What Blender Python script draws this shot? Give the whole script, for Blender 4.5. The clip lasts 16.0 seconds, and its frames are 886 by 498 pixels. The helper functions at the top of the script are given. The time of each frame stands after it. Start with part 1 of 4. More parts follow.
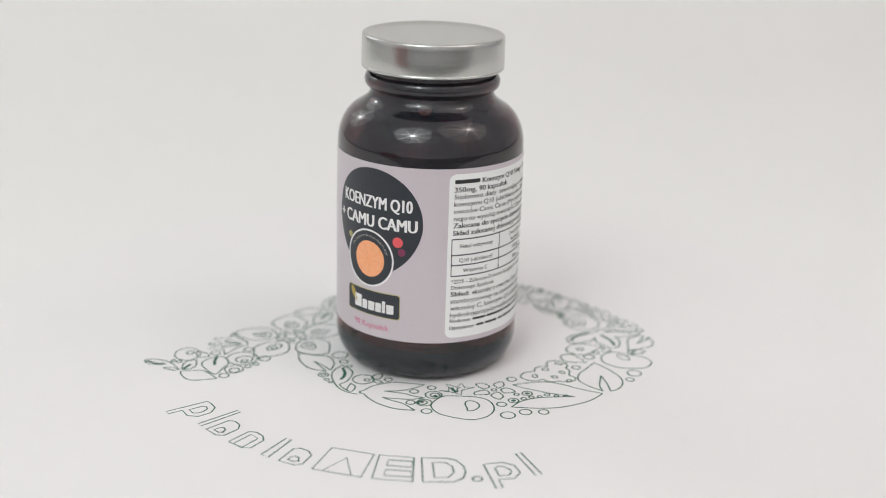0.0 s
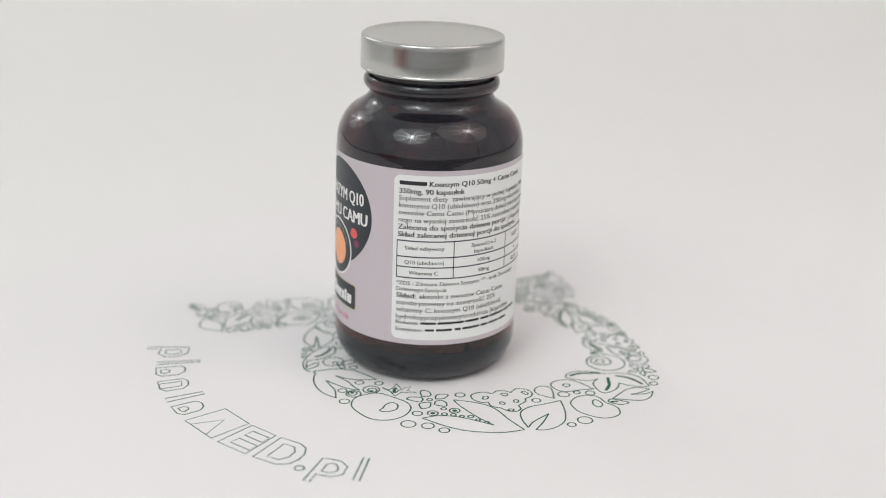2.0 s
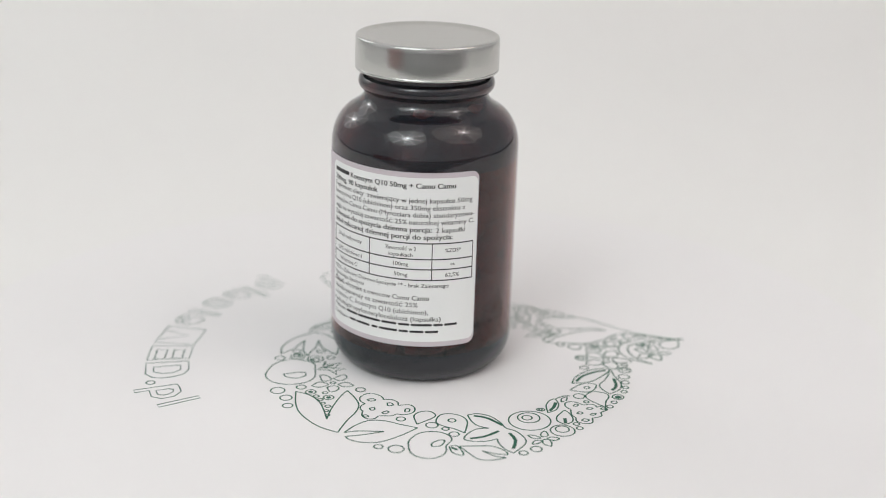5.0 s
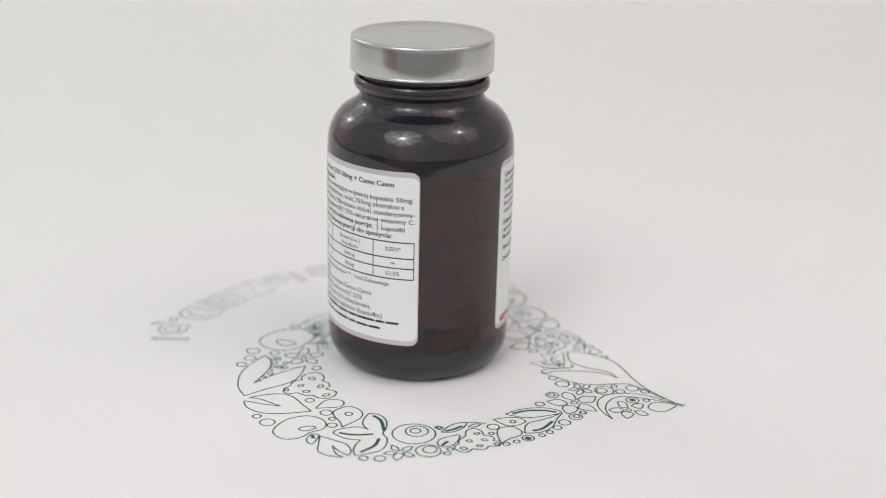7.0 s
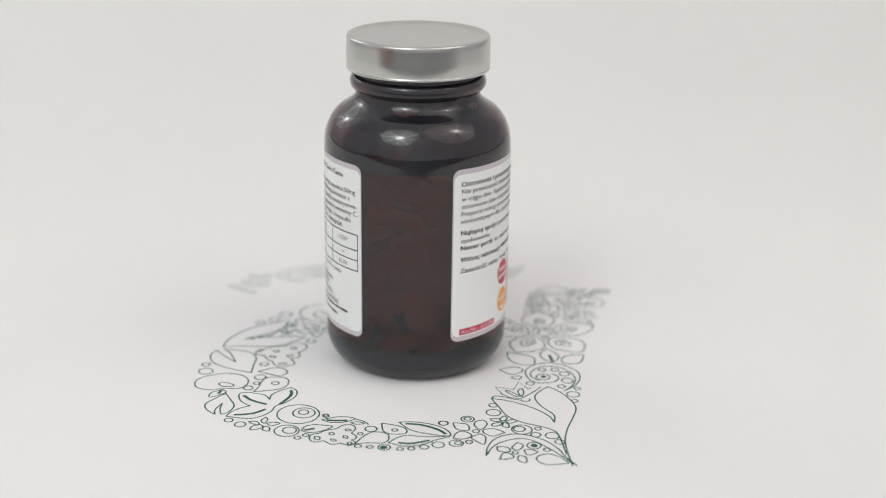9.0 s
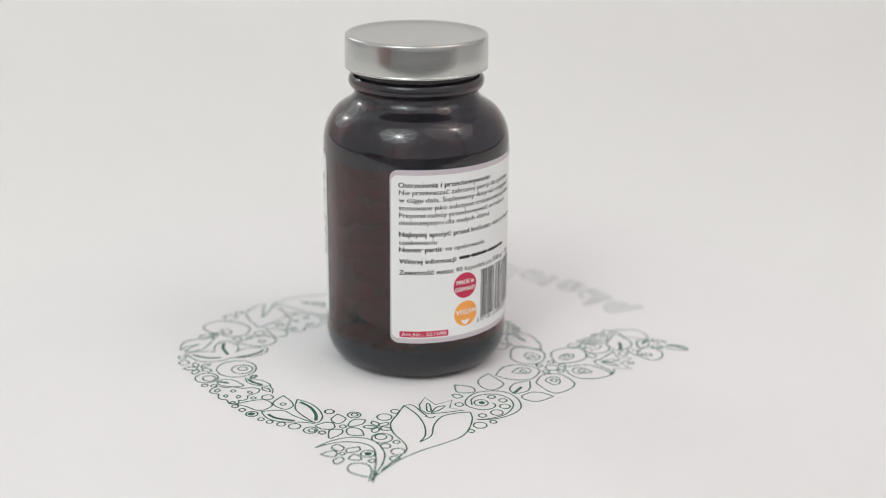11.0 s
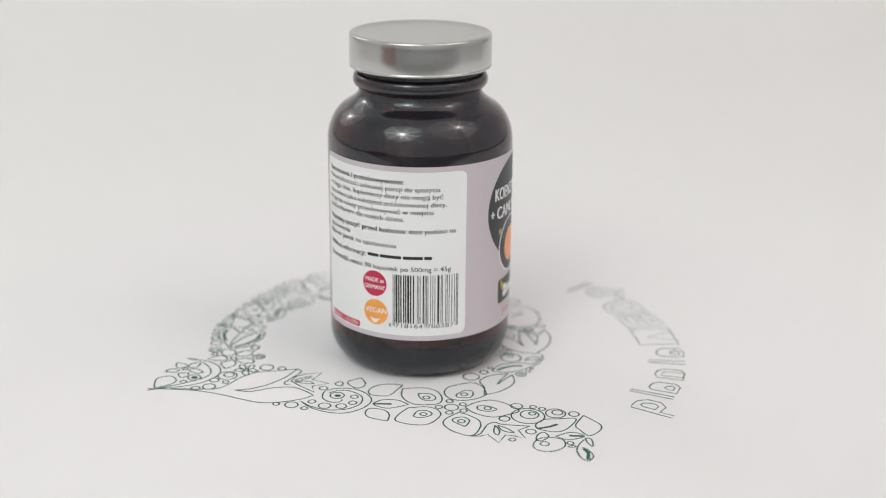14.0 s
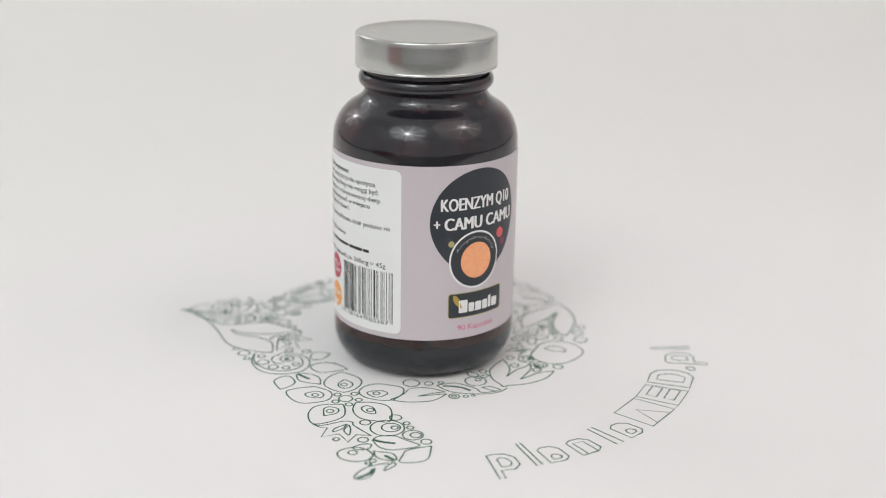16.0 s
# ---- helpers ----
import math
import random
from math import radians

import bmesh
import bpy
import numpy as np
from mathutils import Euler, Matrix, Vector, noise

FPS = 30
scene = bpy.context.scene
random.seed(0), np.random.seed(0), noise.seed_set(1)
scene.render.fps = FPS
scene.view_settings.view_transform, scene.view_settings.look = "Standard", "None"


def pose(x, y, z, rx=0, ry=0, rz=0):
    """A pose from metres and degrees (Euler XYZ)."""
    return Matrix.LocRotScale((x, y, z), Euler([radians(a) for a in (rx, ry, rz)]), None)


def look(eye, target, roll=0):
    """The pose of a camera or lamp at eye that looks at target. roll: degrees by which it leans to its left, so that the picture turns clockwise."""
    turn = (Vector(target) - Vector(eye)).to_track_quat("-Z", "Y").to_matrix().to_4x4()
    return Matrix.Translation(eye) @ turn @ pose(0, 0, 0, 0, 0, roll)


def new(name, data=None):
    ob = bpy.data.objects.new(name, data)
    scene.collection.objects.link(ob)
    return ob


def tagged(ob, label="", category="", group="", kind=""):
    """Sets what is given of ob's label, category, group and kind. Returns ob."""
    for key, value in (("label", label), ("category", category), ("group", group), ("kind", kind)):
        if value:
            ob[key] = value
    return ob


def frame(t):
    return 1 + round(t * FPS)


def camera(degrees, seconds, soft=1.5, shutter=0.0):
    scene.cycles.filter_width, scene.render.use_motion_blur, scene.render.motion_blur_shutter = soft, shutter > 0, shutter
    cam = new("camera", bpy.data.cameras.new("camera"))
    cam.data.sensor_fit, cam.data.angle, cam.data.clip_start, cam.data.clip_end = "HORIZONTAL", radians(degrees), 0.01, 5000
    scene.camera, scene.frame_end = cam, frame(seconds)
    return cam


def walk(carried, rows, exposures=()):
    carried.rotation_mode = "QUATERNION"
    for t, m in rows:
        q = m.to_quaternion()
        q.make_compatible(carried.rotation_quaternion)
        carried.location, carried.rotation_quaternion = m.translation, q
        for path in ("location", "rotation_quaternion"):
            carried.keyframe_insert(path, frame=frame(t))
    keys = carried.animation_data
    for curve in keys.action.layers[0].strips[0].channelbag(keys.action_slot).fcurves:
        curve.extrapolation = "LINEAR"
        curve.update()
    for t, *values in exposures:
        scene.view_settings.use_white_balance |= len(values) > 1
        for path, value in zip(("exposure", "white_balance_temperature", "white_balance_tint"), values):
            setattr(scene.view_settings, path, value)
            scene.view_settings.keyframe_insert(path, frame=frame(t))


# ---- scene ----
# One unit of the bottle's plan, and the level way from the lens to the turning axis.
U = 0.444
REACH = 0.42187

# ---- camera: stands still ----
cam = camera(36.5, 16.0, soft=1.0)
EYE = Vector((0, -REACH, 0.438501 * REACH))
AIM = EYE + Vector((0.01569, 0.943092, -0.332422)) * 0.5
walk(cam, [(0, look(EYE, AIM, 1.199)), (16, look(EYE, AIM, 1.199))], exposures=[(0, -1.66), (16, -1.66)])
cam.data.dof.use_dof = True
cam.data.dof.focus_distance = 0.412
cam.data.dof.aperture_fstop = 6.0

# ---- world: a closed studio, lit by its umbrellas ----
world = bpy.data.worlds.new("studio_air")
scene.world = world
world.use_nodes = True
world.node_tree.nodes["Background"].inputs[0].default_value = (0.9, 0.95, 1.0, 1)
world.node_tree.nodes["Background"].inputs[1].default_value = 0.05

# ---- materials ----
def mat(name, color, rough=0.5, metal=0.0, vary=0.06, size=60.0, bump=0.0, fine=900.0, film=None, **extra):
    """A node material: colour varied at two scales, roughness, fine relief and, on glass, a painted pale haze."""
    m = bpy.data.materials.new(name)
    m.use_nodes = True
    nt = m.node_tree
    b = nt.nodes["Principled BSDF"]
    tc = nt.nodes.new("ShaderNodeTexCoord")
    big, small = nt.nodes.new("ShaderNodeTexNoise"), nt.nodes.new("ShaderNodeTexNoise")
    big.inputs["Scale"].default_value, small.inputs["Scale"].default_value = size, fine
    big.inputs["Detail"].default_value = 4
    for n in (big, small):
        nt.links.new(tc.outputs["Object"], n.inputs["Vector"])
    add = nt.nodes.new("ShaderNodeMath")
    add.operation = "ADD"
    nt.links.new(big.outputs["Fac"], add.inputs[0])
    nt.links.new(small.outputs["Fac"], add.inputs[1])
    ramp = nt.nodes.new("ShaderNodeMapRange")
    ramp.inputs["From Min"].default_value, ramp.inputs["From Max"].default_value = 0.6, 1.4
    ramp.inputs["To Min"].default_value, ramp.inputs["To Max"].default_value = 1 - vary, 1 + vary
    nt.links.new(add.outputs[0], ramp.inputs["Value"])
    mix = nt.nodes.new("ShaderNodeVectorMath")
    mix.operation = "SCALE"
    mix.inputs[0].default_value = color
    nt.links.new(ramp.outputs["Result"], mix.inputs["Scale"])
    nt.links.new(mix.outputs["Vector"], b.inputs["Base Color"])
    b.inputs["Roughness"].default_value, b.inputs["Metallic"].default_value = rough, metal
    for key, value in extra.items():
        b.inputs[key.replace("_", " ")].default_value = value
    if bump:
        bn = nt.nodes.new("ShaderNodeBump")
        bn.inputs["Strength"].default_value, bn.inputs["Distance"].default_value = bump, 0.0002
        nt.links.new(small.outputs["Fac"], bn.inputs["Height"])
        nt.links.new(bn.outputs["Normal"], b.inputs["Normal"])
    # Diffuse share mixed in as veiling haze, to lift dark tones
    if film:
        haze, over = nt.nodes.new("ShaderNodeBsdfDiffuse"), nt.nodes.new("ShaderNodeMixShader")
        haze.inputs["Color"].default_value = (*film[1:], 1)
        over.inputs[0].default_value = film[0]
        nt.links.new(b.outputs[0], over.inputs[1])
        nt.links.new(haze.outputs[0], over.inputs[2])
        nt.links.new(over.outputs[0], nt.nodes["Material Output"].inputs[0])
    return m


PAPER = mat("matt_white_paper", (0.80, 0.785, 0.785), 0.75, vary=0.008, size=25, bump=0.08, fine=2500)
SWEEP = mat("white_backdrop_paper", (0.80, 0.79, 0.775), 0.8, vary=0.008, size=6, bump=0.05)
INK = mat("dark_green_ink", (0.012, 0.098, 0.058), 0.6, vary=0.3, size=90)
TABLE = mat("grey_table_laminate", (0.10, 0.10, 0.103), 0.5, vary=0.1, size=12)
WALL = mat("pale_studio_paint", (0.91, 0.91, 0.92), 0.9, vary=0.05, size=3)
# All three glasses carry a bluish painted haze that lifts their blacks.
GLASS = mat("amber_glass", (0.195, 0.052, 0.044), 0.03, vary=0.04, film=(0.009, 0.42, 0.54, 0.72), Transmission_Weight=1.0, IOR=1.58)
# Same amber glass, tint darkened to paint in the dim shoulder and neck
NECK_GLASS = mat("thick_amber_neck_glass", (0.072, 0.025, 0.025), 0.03, vary=0.04, film=(0.024, 0.42, 0.54, 0.72), Transmission_Weight=1.0, IOR=1.58)
THICK_GLASS = mat("thick_amber_base_glass", (0.020, 0.014, 0.018), 0.16, vary=0.04, film=(0.019, 0.40, 0.54, 0.72), Transmission_Weight=1.0, IOR=1.58)
METAL = mat("satin_aluminium", (0.56, 0.56, 0.54), 0.22, 1.0, vary=0.03, size=40, bump=0.03, fine=3000)
LILAC = mat("lilac_grey_label_paper", (0.555, 0.50, 0.53), 0.38, vary=0.015, bump=0.03)
PANEL = mat("white_label_paper", (0.80, 0.81, 0.80), 0.35, vary=0.01, bump=0.03)
BLACK = mat("blue_black_label_ink", (0.022, 0.027, 0.035), 0.4, vary=0.1)
TEXTK = mat("black_print", (0.02, 0.02, 0.022), 0.5, vary=0.1)
WHITE = mat("white_print", (0.78, 0.78, 0.77), 0.4, vary=0.02)
GREYP = mat("grey_print", (0.33, 0.33, 0.31), 0.4)
ORANGE = mat("orange_print", (0.91, 0.39, 0.185), 0.4, vary=0.06, size=400)
PEACH = mat("peach_print", (0.92, 0.42, 0.21), 0.4, vary=0.05, size=400)
CORAL = mat("coral_print", (0.75, 0.10, 0.11), 0.4)
OCHRE = mat("ochre_print", (0.42, 0.30, 0.05), 0.4)
OLIVE = mat("olive_print", (0.36, 0.33, 0.12), 0.4)
MAGENTA = mat("crimson_print", (0.52, 0.02, 0.07), 0.4)
PINK = mat("pink_print", (0.58, 0.07, 0.20), 0.4)
PLUM = mat("plum_print", (0.20, 0.03, 0.08), 0.4)
AMBERP = mat("amber_print", (0.87, 0.36, 0.07), 0.4)
CAPSULE = mat("reddish_brown_capsule", (0.80, 0.28, 0.19), 0.35, vary=0.75, size=110)
RED_CARD = mat("dull_red_card", (0.34, 0.060, 0.050), 0.6, vary=0.08, size=30)
STEEL = mat("black_steel", (0.03, 0.03, 0.03), 0.4, 0.6)


def glow(name, color, power, star, hub):
    """Umbrella cloth lit from inside: brightest at the bulb and along its eight ribs, each gore a little different."""
    m = bpy.data.materials.new(name)
    m.use_nodes = True
    nt = m.node_tree
    nt.nodes.remove(nt.nodes["Principled BSDF"])
    em = nt.nodes.new("ShaderNodeEmission")
    em.inputs["Color"].default_value = (*color, 1)
    tc, sep = nt.nodes.new("ShaderNodeTexCoord"), nt.nodes.new("ShaderNodeSeparateXYZ")
    nt.links.new(tc.outputs["Object"], sep.inputs[0])

    def op(kind, a, b=None):
        n = nt.nodes.new("ShaderNodeMath")
        n.operation = kind
        for i, v in enumerate((a, b)):
            if v is None:
                continue
            if isinstance(v, (int, float)):
                n.inputs[i].default_value = v
            else:
                nt.links.new(v, n.inputs[i])
        return n.outputs[0]

    x, y = op("SUBTRACT", sep.outputs[0], hub[0]), op("SUBTRACT", sep.outputs[1], hub[1])
    r = op("SQRT", op("ADD", op("MULTIPLY", x, x), op("MULTIPLY", y, y)))
    turn = op("ARCTAN2", y, x)
    ribs = op("POWER", op("ABSOLUTE", op("COSINE", op("MULTIPLY", turn, 4.0))), 34.0)
    gore = op("FLOOR", op("MULTIPLY", op("ADD", turn, math.pi), 8 / (2 * math.pi)))
    shade = op("ADD", 0.8, op("MULTIPLY", op("FRACT", op("MULTIPLY", op("ADD", gore, 1.0), 0.618)), 0.5))
    core = op("POWER", 2.718, op("MULTIPLY", r, -15.0))
    mid = op("POWER", 2.718, op("MULTIPLY", r, -4.0))
    fill = op("MULTIPLY", shade, op("ADD", 1.05, op("MULTIPLY", mid, 1.7)))
    total = op("ADD", op("MULTIPLY", core, star * 2.0), op("MULTIPLY", op("MULTIPLY", ribs, mid), star))
    nt.links.new(op("MULTIPLY", op("ADD", total, fill), power), em.inputs["Strength"])
    nt.links.new(em.outputs[0], nt.nodes["Material Output"].inputs[0])
    return m


# ---- building helpers ----
def mesh_of(name, bm, material, smooth=None):
    me = bpy.data.meshes.new(name)
    bm.to_mesh(me)
    bm.free()
    me.materials.append(material)
    if smooth is not None:
        me.shade_smooth()
        me.set_sharp_from_angle(angle=radians(smooth))
    return me


def part(name, bm, material, parent, label="", smooth=None):
    ob = new(name, mesh_of(name, bm, material, smooth))
    ob.parent = parent
    return tagged(ob, label)


def thing(name, label, category, group="", kind=""):
    return tagged(new(name), label, category, group, kind)


def lathe(profile, n=96, keep=False):
    """A bmesh turned round z from (radius, height) pairs; a radius of 0 closes it."""
    bm = bmesh.new()
    rings = []
    for r, z in profile:
        if r <= 1e-9:
            rings.append([bm.verts.new((0, 0, z))])
        else:
            rings.append([bm.verts.new((r * math.cos(2 * math.pi * i / n), r * math.sin(2 * math.pi * i / n), z)) for i in range(n)])
    for a, b in zip(rings, rings[1:]):
        for i in range(n):
            j = (i + 1) % n
            if len(a) == 1 and len(b) == 1:
                continue
            if len(a) == 1:
                bm.faces.new((a[0], b[j], b[i]))
            elif len(b) == 1:
                bm.faces.new((a[i], a[j], b[0]))
            else:
                bm.faces.new((a[i], a[j], b[j], b[i]))
    if not keep:
        bmesh.ops.recalc_face_normals(bm, faces=bm.faces)
    return bm


def arc(cx, cz, rx, rz, a0, a1, n):
    """Points of an ellipse's arc, in degrees."""
    return [(cx + rx * math.cos(radians(a0 + (a1 - a0) * i / n)), cz + rz * math.sin(radians(a0 + (a1 - a0) * i / n))) for i in range(n + 1)]


def tube(bm, a, b, r0, r1, n=10):
    """A tapered rod from a to b, added to bm."""
    a, b = Vector(a), Vector(b)
    turn = (b - a).to_track_quat("Z", "Y").to_matrix()
    ends = []
    for c, r in ((a, r0), (b, r1)):
        ends.append([bm.verts.new(c + turn @ Vector((r * math.cos(2 * math.pi * i / n), r * math.sin(2 * math.pi * i / n), 0))) for i in range(n)])
    for i in range(n):
        j = (i + 1) % n
        bm.faces.new((ends[0][i], ends[0][j], ends[1][j], ends[1][i]))
    bm.faces.new(ends[0][::-1])
    bm.faces.new(ends[1])


# ---- the setting: table, seamless paper, unseen pale room added for bounce ----
def plate(name, x0, x1, y0, y1, z0, z1, material, label):
    bm = bmesh.new()
    bmesh.ops.create_cube(bm, size=1)
    for v in bm.verts:
        v.co = Vector((x0 + (v.co.x + 0.5) * (x1 - x0), y0 + (v.co.y + 0.5) * (y1 - y0), z0 + (v.co.z + 0.5) * (z1 - z0)))
    bmesh.ops.recalc_face_normals(bm, faces=bm.faces)
    return tagged(new(name, mesh_of(name, bm, material)), label, kind="structure")


def backdrop():
    """Seamless paper: flat on the table, sweeping up behind."""
    path = [(-0.25, 0.0), (0.0, 0.0), (0.30, 0.0), (0.55, 0.0)]
    path += [(0.55 + 0.5 * math.sin(radians(a)), 0.5 - 0.5 * math.cos(radians(a))) for a in range(5, 91, 5)]
    path += [(1.05, 0.9), (1.05, 1.5)]
    bm = bmesh.new()
    rows = [[bm.verts.new((x, y, z - 0.0006)) for x in (-0.62, -0.3, 0, 0.3, 0.62)] for y, z in path]
    for a, b in zip(rows, rows[1:]):
        for i in range(4):
            bm.faces.new((a[i], a[i + 1], b[i + 1], b[i]))
    bmesh.ops.recalc_face_normals(bm, faces=bm.faces)
    bmesh.ops.solidify(bm, geom=bm.faces[:], thickness=0.0004)
    tagged(new("backdrop", mesh_of("backdrop", bm, SWEEP, 40)), "white seamless paper sweep laid on the table and curving up", "backdrop", kind="structure")


plate("table_top", -0.95, 0.95, -0.95, 1.1, -0.04, -0.0015, TABLE, "mid grey laminate table top under the white paper")
backdrop()
# Unseen closed room, added close and pale so its bounce fills the shadows
plate("floor", -2.15, 2.15, -2.15, 2.15, -0.80, -0.75, WALL, "plain pale studio floor")
plate("ceiling", -2.15, 2.15, -2.15, 2.15, 2.4, 2.45, WALL, "plain pale studio ceiling")
plate("wall_north", -2.15, 2.15, 2.15, 2.20, -0.75, 2.4, WALL, "plain pale studio wall")
plate("wall_south", -2.15, 2.15, -2.20, -2.15, -0.75, 2.4, WALL, "plain pale studio wall")
plate("wall_east", 2.15, 2.20, -2.15, 2.15, -0.75, 2.4, WALL, "plain pale studio wall")
plate("wall_west", -2.20, -2.15, -2.15, 2.15, -0.75, 2.4, WALL, "plain pale studio wall")


# ---- studio umbrellas: the lamps that show in the glass ----
def umbrella(where, radius, color, power, star, hub, label):
    """An eight-sided photographic umbrella on its stand, its glowing cloth facing the bottle."""
    lamp = thing("studio_umbrella", label, "studio lamp", "studio umbrellas round the table")
    lamp.matrix_basis = look(where, (0, 0, 0.08))
    turn = lamp.matrix_basis.to_3x3().transposed()
    bm = bmesh.new()
    rings, n = 8, 64
    grid = []
    edge = lambda a: math.cos(math.pi / 8) / math.cos((a % (math.pi / 4)) - math.pi / 8)
    for k in range(rings + 1):
        h = 0.35 * radius * (1 - (k / rings) ** 2)
        turns = [2 * math.pi * i / n for i in range(n)]
        grid.append([bm.verts.new((radius * k / rings * edge(a) * math.cos(a), radius * k / rings * edge(a) * math.sin(a), h)) for a in turns] if k else [bm.verts.new((0, 0, h))])
    for i in range(n):
        j = (i + 1) % n
        bm.faces.new((grid[0][0], grid[1][i], grid[1][j]))
        for k in range(1, rings):
            bm.faces.new((grid[k][i], grid[k + 1][i], grid[k + 1][j], grid[k][j]))
    part("canopy", bm, glow("lit_umbrella_cloth", color, power, star, hub), lamp, "glowing white cloth", 60)
    for i in range(8):
        bm = bmesh.new()
        a = 2 * math.pi * i / 8
        tube(bm, (0, 0, 0.36 * radius + 0.01), (radius * math.cos(a), radius * math.sin(a), 0.012), 0.002, 0.0015, 6)
        part("rib", bm, STEEL, lamp)
    bm = bmesh.new()
    tube(bm, (0, 0, 0.36 * radius + 0.012), (0, 0, 0.36 * radius + 0.25), 0.005, 0.005)
    part("shaft", bm, STEEL, lamp)
    base = Vector((0, 0, 0.36 * radius + 0.25))
    foot = base + turn @ Vector((0, 0, -0.75 - (Vector(where) + turn.transposed() @ base).z))
    bm = bmesh.new()
    tube(bm, foot, base, 0.012, 0.010)
    part("stand", bm, STEEL, lamp)
    return lamp


umbrella((-1.40, 1.14, 1.04), 0.66, (0.965, 1.0, 0.986), 2.2, 14.0, (0.0, 0.0), "white photographic umbrella lamp on a black stand")
umbrella((-0.58, -1.06, 1.36), 0.70, (0.965, 1.0, 0.986), 4.6, 13.0, (0.03, -0.10), "white photographic umbrella lamp on a black stand")
umbrella((1.00, -0.56, 1.52), 0.98, (1.0, 0.92, 0.885), 2.8, 12.0, (0.22, 0.02), "dimmer warm photographic umbrella lamp on a black stand")


# ---- an unseen red stand-in beside the lens, added to give the cap its soft red streak ----
def red_box():
    top = thing("cardboard_box", "plain dull red cardboard box lying on the grey table", "box")
    top.matrix_basis = pose(-0.455, -0.378, -0.0015, 0, 0, -55)
    for name, w, d, z0, z1 in (("body", 0.230, 0.060, 0.0, 0.050), ("lid", 0.236, 0.066, 0.040, 0.062)):
        bm = bmesh.new()
        bmesh.ops.create_cube(bm, size=1)
        for v in bm.verts:
            v.co = Vector((v.co.x * w, v.co.y * d, z0 + (v.co.z + 0.5) * (z1 - z0)))
        bmesh.ops.bevel(bm, geom=bm.edges[:], offset=0.002, segments=2, affect="EDGES")
        part(name, bm, RED_CARD, top)


red_box()


# ---- the bottle ----
R = 0.0676 * U
LABEL_LOW, LABEL_HIGH = 0.0335 * U, 0.1622 * U


def wrap(phi, z, lift):
    """A place on the bottle's side: degrees round it, height, and lift off the glass, in metres."""
    return Vector(((R + lift) * math.cos(radians(phi)), (R + lift) * math.sin(radians(phi)), z))


def sheet(phi0, phi1, low, high, lift, thick=0.00006, step=2.0):
    """A thin patch bent round the bottle between the heights low(phi) and high(phi)."""
    n = max(8, int((phi1 - phi0) / step))
    bm = bmesh.new()
    cols = []
    for i in range(n + 1):
        s = (1 - math.cos(math.pi * i / n)) / 2 if n < 40 else i / n
        phi = phi0 + (phi1 - phi0) * s
        a, b = low(phi), high(phi)
        b = max(b, a + 1e-5)
        cols.append([bm.verts.new(wrap(phi, a + (b - a) * k / 4, lift)) for k in range(5)] + [bm.verts.new(wrap(phi, a, lift - thick)), bm.verts.new(wrap(phi, b, lift - thick))])
    for p, q in zip(cols, cols[1:]):
        for k in range(4):
            bm.faces.new((p[k], q[k], q[k + 1], p[k + 1]))
        bm.faces.new((p[5], q[5], q[0], p[0]))
        bm.faces.new((p[4], q[4], q[6], p[6]))
    for c in (cols[0], cols[-1]):
        bm.faces.new((c[0], c[1], c[2], c[3], c[4], c[6], c[5]))
    bmesh.ops.recalc_face_normals(bm, faces=bm.faces)
    return bm


def rounded(phi0, phi1, z0, z1, corner, lift, step=1.5):
    """A rectangle with rounded corners bent round the bottle."""
    def inset(phi):
        d = min(phi - phi0, phi1 - phi) * math.pi / 180 * R
        return corner - math.sqrt(max(0.0, corner ** 2 - (corner - d) ** 2)) if d < corner else 0.0
    k = math.degrees(corner / R)
    bm = bmesh.new()
    phis = [phi0 + k * (1 - math.cos(math.pi / 2 * i / 6)) for i in range(7)]
    m = max(2, int((phi1 - phi0 - 2 * k) / step))
    phis += [phi0 + k + (phi1 - phi0 - 2 * k) * i / m for i in range(1, m)]
    phis += [phi1 - k * (1 - math.cos(math.pi / 2 * i / 6)) for i in range(6, -1, -1)]
    cols = [[bm.verts.new(wrap(p, z0 + inset(p), lift - 0.00006)), bm.verts.new(wrap(p, z0 + inset(p), lift)), bm.verts.new(wrap(p, z1 - inset(p), lift)), bm.verts.new(wrap(p, z1 - inset(p), lift - 0.00006))] for p in phis]
    for p, q in zip(cols, cols[1:]):
        for i in range(3):
            bm.faces.new((p[i], q[i], q[i + 1], p[i + 1]))
    for c in (cols[0], cols[-1]):
        bm.faces.new(c)
    bmesh.ops.recalc_face_normals(bm, faces=bm.faces)
    return bm


def disc(phi, z, r, lift, tall=1.0):
    """A round spot bent on the bottle."""
    d = math.degrees(r / R)
    h = lambda p: tall * r * math.sqrt(max(0.0, 1 - ((p - phi) / d) ** 2))
    return sheet(phi - d, phi + d, lambda p: z - h(p), lambda p: z + h(p), lift, step=1.0 if d > 8 else 0.4)


def type_mesh(words):
    """Flat letters of the built-in font, as a mesh with its extent."""
    cu = bpy.data.curves.new("type", "FONT")
    cu.body, cu.size, cu.resolution_u = words, 1.0, 3
    ob = bpy.data.objects.new("type", cu)
    me = bpy.data.meshes.new_from_object(ob)
    bpy.data.objects.remove(ob)
    bpy.data.curves.remove(cu)
    return me


CAP_HEIGHT = 0.729


